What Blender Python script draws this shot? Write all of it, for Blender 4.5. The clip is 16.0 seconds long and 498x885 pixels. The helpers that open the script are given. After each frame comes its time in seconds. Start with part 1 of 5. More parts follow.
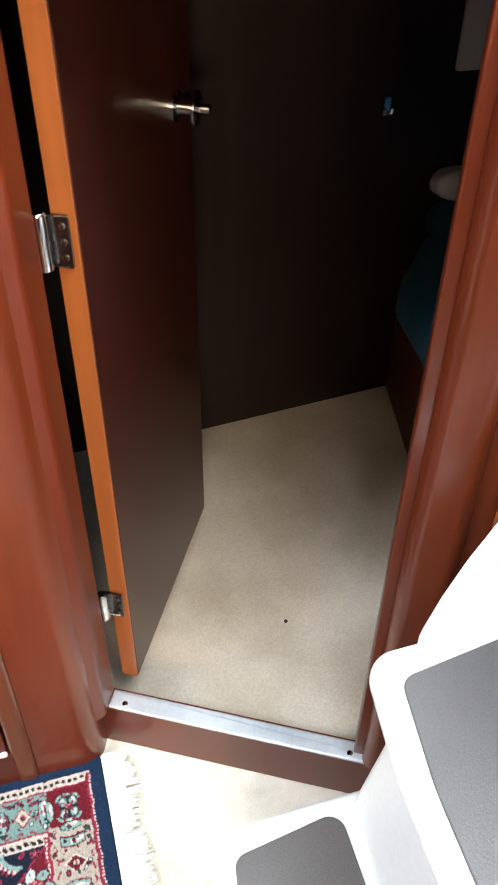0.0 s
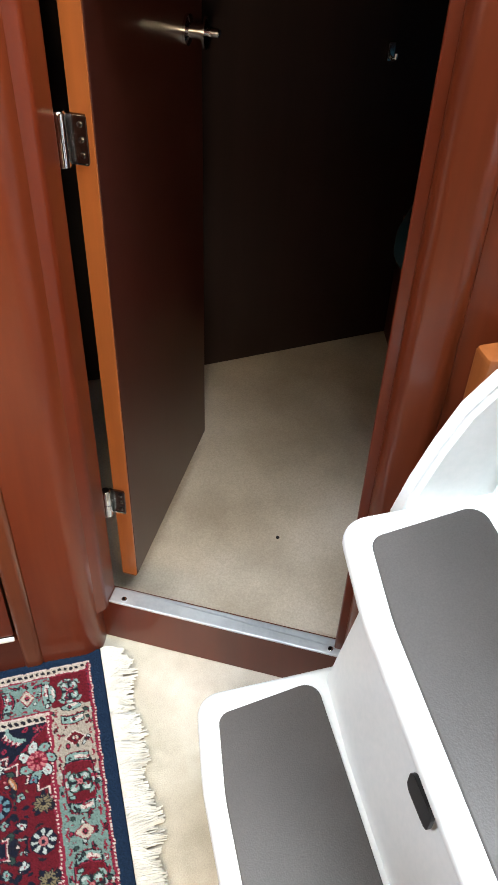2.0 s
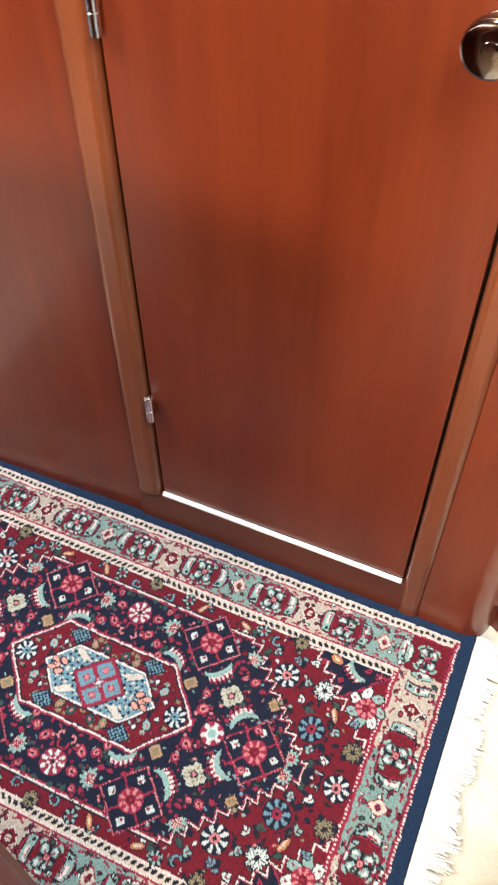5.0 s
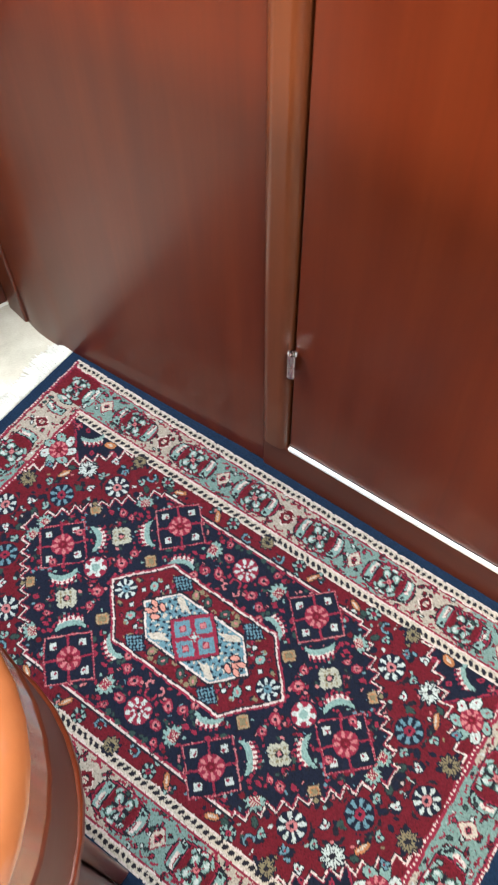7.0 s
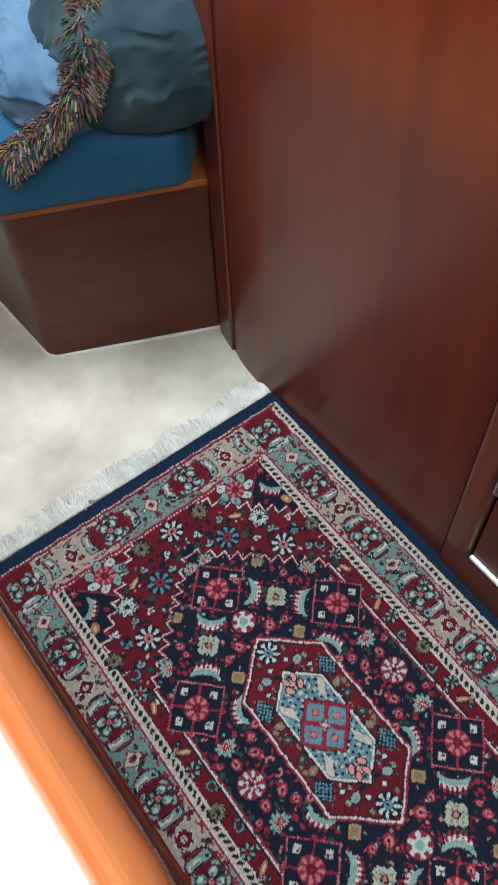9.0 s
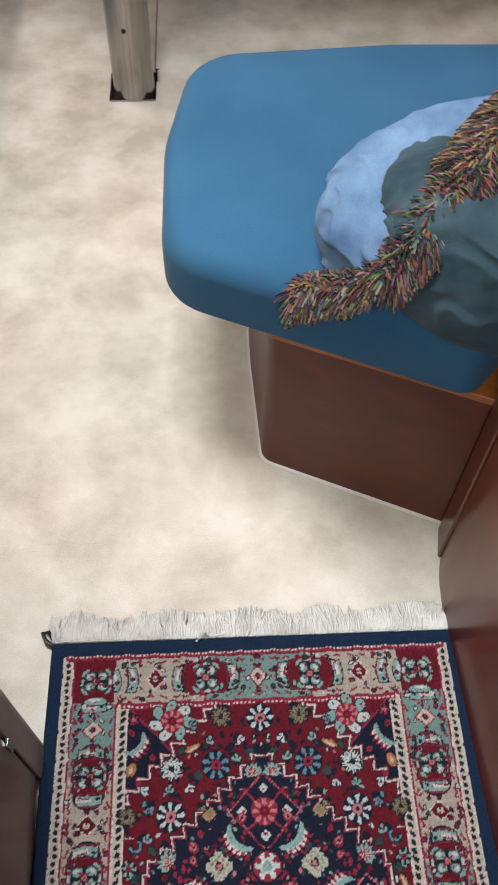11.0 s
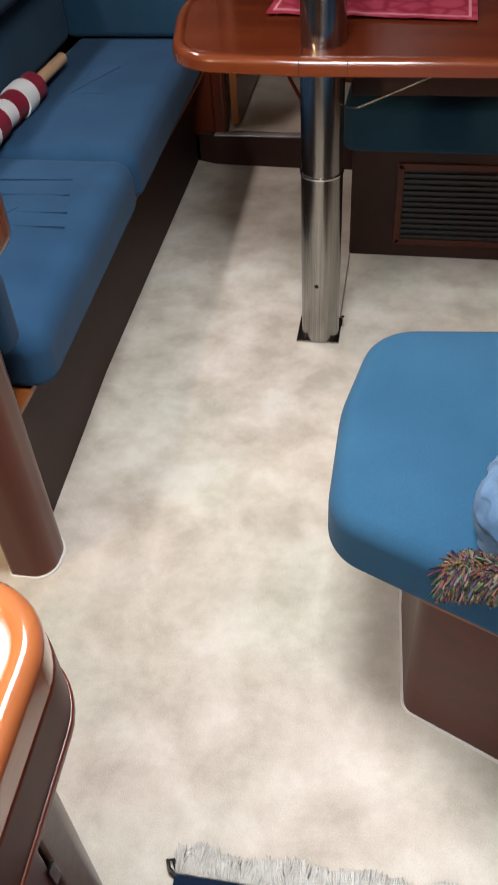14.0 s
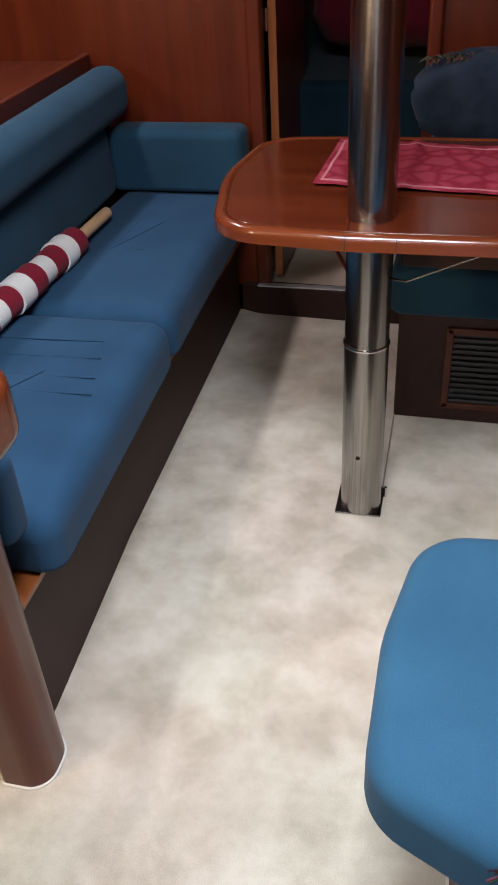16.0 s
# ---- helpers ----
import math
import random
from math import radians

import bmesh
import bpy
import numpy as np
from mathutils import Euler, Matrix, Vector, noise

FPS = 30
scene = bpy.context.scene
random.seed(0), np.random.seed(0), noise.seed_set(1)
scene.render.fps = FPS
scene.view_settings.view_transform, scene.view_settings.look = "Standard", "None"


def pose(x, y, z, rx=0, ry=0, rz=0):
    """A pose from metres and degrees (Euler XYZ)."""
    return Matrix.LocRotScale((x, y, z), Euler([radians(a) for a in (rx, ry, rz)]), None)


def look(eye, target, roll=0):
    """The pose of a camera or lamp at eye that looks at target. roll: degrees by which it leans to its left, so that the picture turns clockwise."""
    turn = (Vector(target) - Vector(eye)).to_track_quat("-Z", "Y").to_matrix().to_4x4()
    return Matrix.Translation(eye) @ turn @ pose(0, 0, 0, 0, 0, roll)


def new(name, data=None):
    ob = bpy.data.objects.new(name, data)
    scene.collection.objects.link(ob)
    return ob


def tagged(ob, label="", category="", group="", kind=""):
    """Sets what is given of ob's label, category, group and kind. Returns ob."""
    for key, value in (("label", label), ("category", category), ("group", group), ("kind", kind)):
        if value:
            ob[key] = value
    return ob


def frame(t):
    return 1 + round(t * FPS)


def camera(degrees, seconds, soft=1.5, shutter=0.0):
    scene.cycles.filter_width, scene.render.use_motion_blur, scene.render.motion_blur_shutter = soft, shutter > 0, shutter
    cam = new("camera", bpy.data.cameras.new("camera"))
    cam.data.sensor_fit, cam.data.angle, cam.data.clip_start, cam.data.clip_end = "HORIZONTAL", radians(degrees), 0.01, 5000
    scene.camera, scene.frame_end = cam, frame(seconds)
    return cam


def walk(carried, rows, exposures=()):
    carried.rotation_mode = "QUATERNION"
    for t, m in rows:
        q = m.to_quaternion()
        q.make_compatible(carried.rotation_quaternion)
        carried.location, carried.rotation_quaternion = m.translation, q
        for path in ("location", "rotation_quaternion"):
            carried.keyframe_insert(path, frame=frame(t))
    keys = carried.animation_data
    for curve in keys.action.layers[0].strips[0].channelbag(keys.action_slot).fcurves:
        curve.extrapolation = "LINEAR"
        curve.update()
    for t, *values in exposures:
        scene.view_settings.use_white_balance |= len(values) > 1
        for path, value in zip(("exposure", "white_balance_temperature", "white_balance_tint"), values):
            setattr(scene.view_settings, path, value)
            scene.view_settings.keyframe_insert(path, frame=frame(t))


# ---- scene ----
cam = camera(33.4, 16.0, soft=1.5, shutter=0.3)
PATH = [
    (0, (-0.673, -1.0, 1.28), (0.762, -1.441, -0.042), 0.9),
    (0.5, (-0.731, -1.006, 1.272), (0.72, -1.327, -0.066), 1.5),
    (1, (-0.768, -0.995, 1.27), (0.682, -1.297, -0.074), 1.0),
    (1.5, (-0.802, -0.988, 1.264), (0.621, -1.356, -0.093), 1.1),
    (2, (-0.809, -0.98, 1.264), (0.597, -1.395, -0.096), 2.4),
    (2.5, (-0.796, -0.978, 1.259), (0.62, -1.335, -0.107), 3.5),
    (3, (-0.724, -0.969, 1.254), (0.716, -1.109, -0.127), 2.8),
    (3.5, (-0.681, -0.967, 1.244), (0.747, -0.843, -0.151), 1.1),
    (4, (-0.675, -0.941, 1.235), (0.701, -0.638, -0.184), 0.3),
    (4.5, (-0.658, -0.92, 1.217), (0.608, -0.468, -0.263), -0.3),
    (4.7, (-0.657, -0.912, 1.209), (0.569, -0.422, -0.293), -0.3),
    (6.8, (-0.56, -0.798, 1.171), (0.329, -0.181, -0.511), -1.2),
    (7, (-0.553, -0.788, 1.168), (0.319, -0.144, -0.513), -1.1),
    (7.5, (-0.526, -0.742, 1.174), (0.211, 0.05, -0.508), -2.9),
    (8, (-0.513, -0.73, 1.182), (0.128, 0.155, -0.493), -3.6),
    (8.5, (-0.514, -0.699, 1.19), (0.093, 0.225, -0.476), -3.4),
    (9, (-0.511, -0.674, 1.186), (0.113, 0.233, -0.484), -2.9),
    (9.5, (-0.483, -0.651, 1.185), (0.09, 0.307, -0.474), -2.2),
    (9.7, (-0.449, -0.583, 1.187), (0.039, 0.404, -0.482), -1.0),
    (11.8, (-0.296, -0.41, 1.245), (-0.427, 0.72, -0.4), -0.2),
    (12, (-0.292, -0.413, 1.254), (-0.482, 0.725, -0.38), -1.1),
    (12.5, (-0.289, -0.405, 1.269), (-0.564, 0.758, -0.335), -3.5),
    (13, (-0.297, -0.398, 1.286), (-0.563, 0.804, -0.291), -3.1),
    (13.5, (-0.295, -0.397, 1.318), (-0.591, 0.887, -0.187), -3.9),
    (14, (-0.322, -0.393, 1.342), (-0.628, 1.019, -0.042), -4.1),
    (14.5, (-0.352, -0.384, 1.356), (-0.635, 1.09, 0.033), -3.8),
    (15, (-0.382, -0.328, 1.358), (-0.654, 1.187, 0.081), -3.2),
    (15.5, (-0.365, -0.249, 1.358), (-0.698, 1.306, 0.145), -3.0),
    (16, (-0.347, -0.181, 1.353), (-0.767, 1.385, 0.182), -3.6),
]
EXPOSURES = [
    (0, -0.2, 6000, 8), (1.0, -0.38, 5900, 7), (1.5, -0.45, 5850, 7), (2.0, -0.68, 6200, 8), (2.7, -0.7, 6600, 10), (3.1, -0.6, 6800, 12), (3.5, -0.32, 6700, 12), (4.2, -0.1, 6700, 13), (4.7, -0.1, 6600, 12),
    (7, -0.36, 6250, 6), (7.5, -0.5, 6000, 3), (8.0, -0.72, 5900, 1), (8.5, -0.78, 5850, 0), (9.0, -1.08, 5950, 3), (9.7, -0.98, 6200, 8), (12.0, -0.98, 6450, 11), (14.5, -1.02, 6400, 11), (15.5, -1.12, 6300, 12), (16, -1.06, 6250, 12),
]
walk(cam, [(t, look(eye, target, roll)) for t, eye, target, roll in PATH], EXPOSURES)

# ---- world and light ----
world = bpy.data.worlds.new("sky")
scene.world = world
world.use_nodes = True
wn = world.node_tree.nodes
sky = wn.new("ShaderNodeTexSky")
sky.sky_type = "NISHITA"
sky.sun_disc = False
sky.sun_elevation, sky.sun_rotation = radians(50), radians(200)
world.node_tree.links.new(sky.outputs[0], wn["Background"].inputs[0])
wn["Background"].inputs[1].default_value = 0.1


def opening_lamp(name, x, y, z, sx, sy, watts, colour, tilt=(0, 0, 0)):
    d = bpy.data.lights.new(name, "AREA")
    d.shape, d.size, d.size_y, d.energy, d.color = "RECTANGLE", sx, sy, watts, colour
    ob = new(name, d)
    ob.matrix_world = pose(x, y, z, *tilt)
    return ob


# daylight entering by the companionway, the saloon hatch, the galley port and the deck light over the settee
opening_lamp("companionway_daylight", -0.62, -1.50, 2.38, 0.66, 1.05, 110, (0.92, 0.975, 1.0))
opening_lamp("saloon_hatch_daylight", -0.55, 0.46, 1.94, 0.48, 0.48, 82, (0.95, 0.97, 1.0))
opening_lamp("galley_port_daylight", -2.09, -0.70, 1.42, 0.24, 0.40, 88, (1.0, 0.76, 0.46), (0, -90, 0))
opening_lamp("port_deck_light_daylight", -1.60, 1.80, 1.93, 0.12, 0.52, 32, (1.0, 0.87, 0.86))

# ---- materials ----


def mat(name, base, rough=0.5, metal=0.0, coat=0.0, spec=0.5):
    m = bpy.data.materials.new(name)
    m.use_nodes = True
    b = m.node_tree.nodes["Principled BSDF"]
    b.inputs["Base Color"].default_value = (*base, 1)
    b.inputs["Roughness"].default_value = rough
    b.inputs["Metallic"].default_value = metal
    b.inputs["Coat Weight"].default_value = coat
    b.inputs["Coat Roughness"].default_value = 0.14
    b.inputs["Specular IOR Level"].default_value = spec
    return m


def varied(m, cols, scale, stretch=(1, 1, 1), detail=6, bump=0.0, fine=None, rough=None, lo=0.3, hi=0.7, distort=0.0, fleck=0.3):
    """Colour from stretched noise through a ramp, a finer bump and a little roughness change."""
    nt = m.node_tree
    b = nt.nodes["Principled BSDF"]
    tc = nt.nodes.new("ShaderNodeTexCoord")
    mp = nt.nodes.new("ShaderNodeMapping")
    mp.inputs["Scale"].default_value = stretch
    nt.links.new(tc.outputs["Object"], mp.inputs[0])
    n1 = nt.nodes.new("ShaderNodeTexNoise")
    n1.inputs["Scale"].default_value, n1.inputs["Detail"].default_value = scale, detail
    n1.inputs["Distortion"].default_value = distort
    nt.links.new(mp.outputs[0], n1.inputs["Vector"])
    ramp = nt.nodes.new("ShaderNodeValToRGB")
    el = ramp.color_ramp.elements
    el[0].position, el[1].position = lo, hi
    el[0].color, el[1].color = (*cols[0], 1), (*cols[-1], 1)
    for i, c in enumerate(cols[1:-1]):
        e = el.new(lo + (hi - lo) * (i + 1) / (len(cols) - 1))
        e.color = (*c, 1)
    nt.links.new(n1.outputs[0], ramp.inputs[0])
    n2 = nt.nodes.new("ShaderNodeTexNoise")
    n2.inputs["Scale"].default_value, n2.inputs["Detail"].default_value = fine or scale * 9, 4
    nt.links.new(mp.outputs[0], n2.inputs["Vector"])
    mix = nt.nodes.new("ShaderNodeMix")
    mix.data_type, mix.blend_type = "RGBA", "OVERLAY"
    mix.inputs[0].default_value = fleck
    nt.links.new(ramp.outputs[0], mix.inputs[6])
    nt.links.new(n2.outputs[0], mix.inputs[7])
    nt.links.new(mix.outputs[2], b.inputs["Base Color"])
    if bump:
        bp = nt.nodes.new("ShaderNodeBump")
        bp.inputs["Strength"].default_value, bp.inputs["Distance"].default_value = bump, 0.002
        nt.links.new(n2.outputs[0], bp.inputs["Height"])
        nt.links.new(bp.outputs[0], b.inputs["Normal"])
    if rough:
        mr = nt.nodes.new("ShaderNodeMapRange")
        mr.inputs["To Min"].default_value, mr.inputs["To Max"].default_value = rough
        nt.links.new(n1.outputs[0], mr.inputs["Value"])
        nt.links.new(mr.outputs[0], b.inputs["Roughness"])
    return m


def wood(name, dark, mid, light, rough=(0.26, 0.36), coat=0.25, along="z", scale=3.0):
    st = {"z": (7, 7, 0.5), "x": (0.7, 9, 9), "y": (9, 0.7, 9)}[along]
    return varied(mat(name, mid, 0.25, coat=coat, spec=0.33), (dark, mid, light), scale, st, 5, 0.03, scale * 7, rough, 0.25, 0.75, 0.5, 0.10)


MAHOGANY = wood("varnished_mahogany", (0.068, 0.0104, 0.0032), (0.089, 0.0142, 0.0040), (0.110, 0.0190, 0.0050), coat=0.16)
MAHOGANY_X = wood("varnished_mahogany_crosswise", (0.056, 0.0098, 0.0036), (0.074, 0.0138, 0.0046), (0.094, 0.0185, 0.0058), (0.38, 0.5), 0.06, along="x")
MAHOGANY_Y = wood("varnished_mahogany_lengthwise", (0.056, 0.0098, 0.0036), (0.074, 0.0138, 0.0046), (0.094, 0.0185, 0.0058), (0.38, 0.5), 0.06, along="y")
# mahogany copy darkened to hold the shade on the open aft door
DOOR_SHADED = wood("shaded_door_mahogany", (0.030, 0.0076, 0.0050), (0.037, 0.0092, 0.0058), (0.045, 0.0115, 0.0070), (0.26, 0.32), 0.08)
# satin mahogany darkened for low faces that get little light
SIDE_SHADED = wood("shaded_satin_mahogany", (0.024, 0.0088, 0.0062), (0.031, 0.0112, 0.0076), (0.039, 0.0142, 0.0094), (0.55, 0.65), 0.0, along="y")
# mahogany lightened where corner and casing catch more light
MAHOGANY_LIT = wood("lit_corner_mahogany", (0.080, 0.0142, 0.0044), (0.100, 0.0188, 0.0056), (0.122, 0.0250, 0.0072), coat=0.2)
# mahogany darkened so the aft cabin stays dim; shade put into the base
LINING_DIMMED = wood("dimmed_cabin_lining", (0.011, 0.0050, 0.0050), (0.015, 0.0066, 0.0064), (0.020, 0.0090, 0.0084), (0.4, 0.5), 0.05)
TRIM = wood("mahogany_trim", (0.0842, 0.0223, 0.0079), (0.1089, 0.0287, 0.0099), (0.1386, 0.0396, 0.0134), scale=4)
EDGE = wood("honey_coloured_door_edge", (0.20, 0.058, 0.014), (0.25, 0.075, 0.018), (0.31, 0.10, 0.025), (0.3, 0.4))
RIM = wood("honey_varnished_fiddle", (0.27, 0.082, 0.028), (0.32, 0.102, 0.034), (0.37, 0.126, 0.042), (0.10, 0.18), 0.9, "y")
TABLE = wood("glossy_table_top", (0.0660, 0.0121, 0.0050), (0.0880, 0.0165, 0.0060), (0.1100, 0.0231, 0.0077), (0.14, 0.2), 0.5, "x")
TABLE_RIM = wood("table_edge_moulding", (0.095, 0.0195, 0.0068), (0.120, 0.0260, 0.0083), (0.150, 0.0355, 0.0110), (0.14, 0.22), 0.5, "x")
PINE = wood("pale_turned_stick", (0.5, 0.31, 0.17), (0.58, 0.37, 0.21), (0.64, 0.43, 0.26), (0.4, 0.5), 0.0, "y")
SOLE = varied(mat("cream_mottled_sole", (0.6, 0.53, 0.44), 0.6), ((0.425, 0.384, 0.316), (0.535, 0.492, 0.418), (0.63, 0.593, 0.522)), 7.5, (1, 1, 1), 12, 0.3, 480, (0.5, 0.7), 0.36, 0.64, 0.12)
nt = SOLE.node_tree
for nd in nt.nodes:
    if nd.type == "TEX_NOISE" and nd.inputs["Detail"].default_value == 12:
        nd.inputs["Roughness"].default_value = 0.62
tint, tramp, tmix = nt.nodes.new("ShaderNodeTexNoise"), nt.nodes.new("ShaderNodeValToRGB"), nt.nodes.new("ShaderNodeMix")
tint.inputs["Scale"].default_value = 2.6
tramp.color_ramp.elements[0].position, tramp.color_ramp.elements[1].position = 0.38, 0.62
tramp.color_ramp.elements[0].color, tramp.color_ramp.elements[1].color = (0.965, 1.0, 0.97, 1), (1.0, 0.965, 0.955, 1)
tmix.data_type, tmix.blend_type = "RGBA", "MULTIPLY"
tmix.inputs[0].default_value = 1.0
pb = nt.nodes["Principled BSDF"]
src = pb.inputs["Base Color"].links[0].from_socket
nt.links.new(nt.nodes["Texture Coordinate"].outputs["Object"], tint.inputs["Vector"])
nt.links.new(tint.outputs[0], tramp.inputs[0])
nt.links.new(src, tmix.inputs[6])
nt.links.new(tramp.outputs[0], tmix.inputs[7])
nt.links.new(tmix.outputs[2], pb.inputs["Base Color"])
CARPET = varied(mat("aft_cabin_carpet", (0.4, 0.34, 0.26), 0.85), ((0.37, 0.305, 0.23), (0.46, 0.39, 0.305), (0.54, 0.47, 0.385)), 5, (1, 1, 1), 4, 0.2, 300, (0.75, 0.95), 0.32, 0.68)
GELCOAT = varied(mat("white_gelcoat", (0.82, 0.83, 0.82), 0.3), ((0.80, 0.845, 0.85), (0.85, 0.89, 0.895)), 3, (1, 1, 1), 3, 0.01, 120, (0.28, 0.38))
TREAD = varied(mat("grey_tread", (0.12, 0.113, 0.11), 0.42), ((0.055, 0.050, 0.048), (0.085, 0.078, 0.075)), 4, (1, 1, 1), 4, 0.15, 500, (0.36, 0.5))
LAMINATE = varied(mat("white_worktop_laminate", (0.8, 0.78, 0.74), 0.3), ((0.77, 0.75, 0.71), (0.82, 0.8, 0.77)), 4, (1, 1, 1), 3, 0.0, 200, (0.25, 0.35))
CEILING = varied(mat("cream_headliner", (0.72, 0.69, 0.63), 0.6), ((0.68, 0.65, 0.59), (0.75, 0.72, 0.67)), 4, (1, 1, 1), 3, 0.05, 200)
STEEL = varied(mat("brushed_stainless", (0.62, 0.6, 0.57), 0.22, 1.0), ((0.25, 0.238, 0.222), (0.38, 0.365, 0.345)), 6, (40, 40, 0.8), 4, 0.03, 90, (0.14, 0.3))
CHROME = mat("chrome", (0.66, 0.65, 0.64), 0.1, 1.0)
# knob chrome darkened to hold the dark room it would mirror
KNOB = mat("chrome_dark_mirrored", (0.30, 0.285, 0.28), 0.08, 1.0)
SMOKED = mat("smoked_steel", (0.16, 0.155, 0.15), 0.22, 1.0)
SEALANT = mat("white_sealant", (0.66, 0.64, 0.60), 0.5)
GREIGE = varied(mat("greige_corner_moulding", (0.36, 0.33, 0.30), 0.35), ((0.19, 0.168, 0.145), (0.24, 0.215, 0.19)), 6, (1, 1, 1), 3, 0.02, 120, (0.3, 0.4))
ALU = varied(mat("worn_aluminium", (0.7, 0.73, 0.76), 0.45, 0.9), ((0.6, 0.63, 0.66), (0.8, 0.83, 0.86)), 12, (1, 1, 1), 5, 0.08, 160, (0.42, 0.6))
BLACK = mat("black_plastic", (0.012, 0.012, 0.013), 0.35)
# near-black for seams and screws, also for shade inside gaps and holes
DARKGAP = mat("dark_recess", (0.006, 0.005, 0.005), 0.8)


def cloth(name, dark, light, bump=0.25, scale=7):
    m = varied(mat(name, light, 0.9, spec=0.12), (dark, light), scale, (1, 1, 1), 5, bump, 650, (0.8, 0.95))
    m.node_tree.nodes["Principled BSDF"].inputs["Sheen Weight"].default_value = 0.05
    return m


BLUE = cloth("blue_upholstery", (0.020, 0.076, 0.146), (0.027, 0.095, 0.175))
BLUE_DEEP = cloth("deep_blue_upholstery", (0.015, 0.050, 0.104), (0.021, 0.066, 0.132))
# same blue fabric darkened where backs and dinette seat lie in shade
BLUE_SHADED = cloth("shaded_blue_upholstery", (0.012, 0.043, 0.076), (0.017, 0.056, 0.096))
TEAL = cloth("teal_mattress", (0.008, 0.060, 0.10), (0.013, 0.085, 0.13))
# teal cloth again, darkened for the low light in the forward cabin
TEAL_SHADED = cloth("shaded_teal_mattress", (0.003, 0.014, 0.024), (0.005, 0.020, 0.032))
VELVET = cloth("dusty_blue_velvet", (0.045, 0.095, 0.18), (0.12, 0.20, 0.32), 0.35, 16)
VELVET_NAVY = cloth("navy_velvet", (0.009, 0.016, 0.032), (0.024, 0.038, 0.064), 0.35, 16)
VELVET_DARK = cloth("slate_blue_velvet", (0.010, 0.026, 0.036), (0.036, 0.066, 0.084), 0.35, 16)
WHITE_CLOTH = cloth("off_white_cotton", (0.62, 0.62, 0.60), (0.75, 0.75, 0.73), 0.2)
FLAG_RED = cloth("red_cloth", (0.17, 0.01, 0.024), (0.23, 0.016, 0.035), 0.2)
FRINGE = cloth("cream_cotton_fringe", (0.54, 0.53, 0.49), (0.72, 0.71, 0.67), 0.3, 40)
MAROON = cloth("maroon_cloth", (0.07, 0.004, 0.012), (0.10, 0.007, 0.016), 0.2)
# runner: red damask with a paler leaf figure
RUNNER = mat("red_damask", (0.4, 0.03, 0.06), 0.75, spec=0.3)
nt = RUNNER.node_tree
tc, vo, rp = nt.nodes.new("ShaderNodeTexCoord"), nt.nodes.new("ShaderNodeTexVoronoi"), nt.nodes.new("ShaderNodeValToRGB")
vo.feature, vo.inputs["Scale"].default_value = "DISTANCE_TO_EDGE", 17
nz = nt.nodes.new("ShaderNodeTexNoise")
nz.inputs["Scale"].default_value = 45
mx = nt.nodes.new("ShaderNodeMath")
mx.operation = "MULTIPLY_ADD"
mx.inputs[1].default_value = 0.16
nt.links.new(tc.outputs["Object"], vo.inputs["Vector"])
nt.links.new(tc.outputs["Object"], nz.inputs["Vector"])
nt.links.new(nz.outputs[0], mx.inputs[0])
nt.links.new(vo.outputs[0], mx.inputs[2])
nt.links.new(mx.outputs[0], rp.inputs[0])
rp.color_ramp.elements[0].position, rp.color_ramp.elements[1].position = 0.10, 0.26
rp.color_ramp.elements[0].color, rp.color_ramp.elements[1].color = (0.185, 0.007, 0.022, 1), (0.27, 0.030, 0.055, 1)
nt.links.new(rp.outputs[0], nt.nodes["Principled BSDF"].inputs["Base Color"])
RUNNER_HEM = mat("pale_pink_hem", (0.42, 0.15, 0.17), 0.8)


def attribute_cloth(name, attr, bump=0.5, scale=900):
    m = mat(name, (0.5, 0.5, 0.5), 0.95, spec=0.06)
    t = m.node_tree
    at = t.nodes.new("ShaderNodeAttribute")
    at.attribute_name = attr
    n = t.nodes.new("ShaderNodeTexNoise")
    n.inputs["Scale"].default_value, n.inputs["Detail"].default_value = scale, 3
    b = t.nodes["Principled BSDF"]
    tcn = t.nodes.new("ShaderNodeTexCoord")
    t.links.new(tcn.outputs["Object"], n.inputs["Vector"])
    bp = t.nodes.new("ShaderNodeBump")
    bp.inputs["Strength"].default_value, bp.inputs["Distance"].default_value = bump, 0.002
    t.links.new(n.outputs[0], bp.inputs["Height"])
    t.links.new(bp.outputs[0], b.inputs["Normal"])
    t.links.new(at.outputs["Color"], b.inputs["Base Color"])
    b.inputs["Sheen Weight"].default_value = 0.01
    return m


PILE = attribute_cloth("knotted_wool_pile", "knots")
YARN = attribute_cloth("many_coloured_yarn", "knots", 0.3)

# ---- shape helpers ----


def roundpoly(pts, rad, seg=6):
    """A plan outline with rounded corners; rad is one radius or one for each corner."""
    n = len(pts)
    rads = rad if isinstance(rad, (list, tuple)) else [rad] * n
    out = []
    for i in range(n):
        p, a, b = Vector(pts[i]), Vector(pts[i - 1]), Vector(pts[(i + 1) % n])
        u, v = (a - p).normalized(), (b - p).normalized()
        r = rads[i]
        if r <= 0:
            out.append(p)
            continue
        half = u.angle(v) / 2
        d = min(r / math.tan(half), (a - p).length * 0.49, (b - p).length * 0.49)
        r = d * math.tan(half)
        c = p + (u + v).normalized() * (r / math.sin(half))
        s, e = p + u * d - c, p + v * d - c
        ang = s.angle_signed(e)
        for k in range(seg + 1):
            q = s.copy()
            q.rotate(Matrix.Rotation(-ang * k / seg, 2))
            out.append(c + q)
    return out


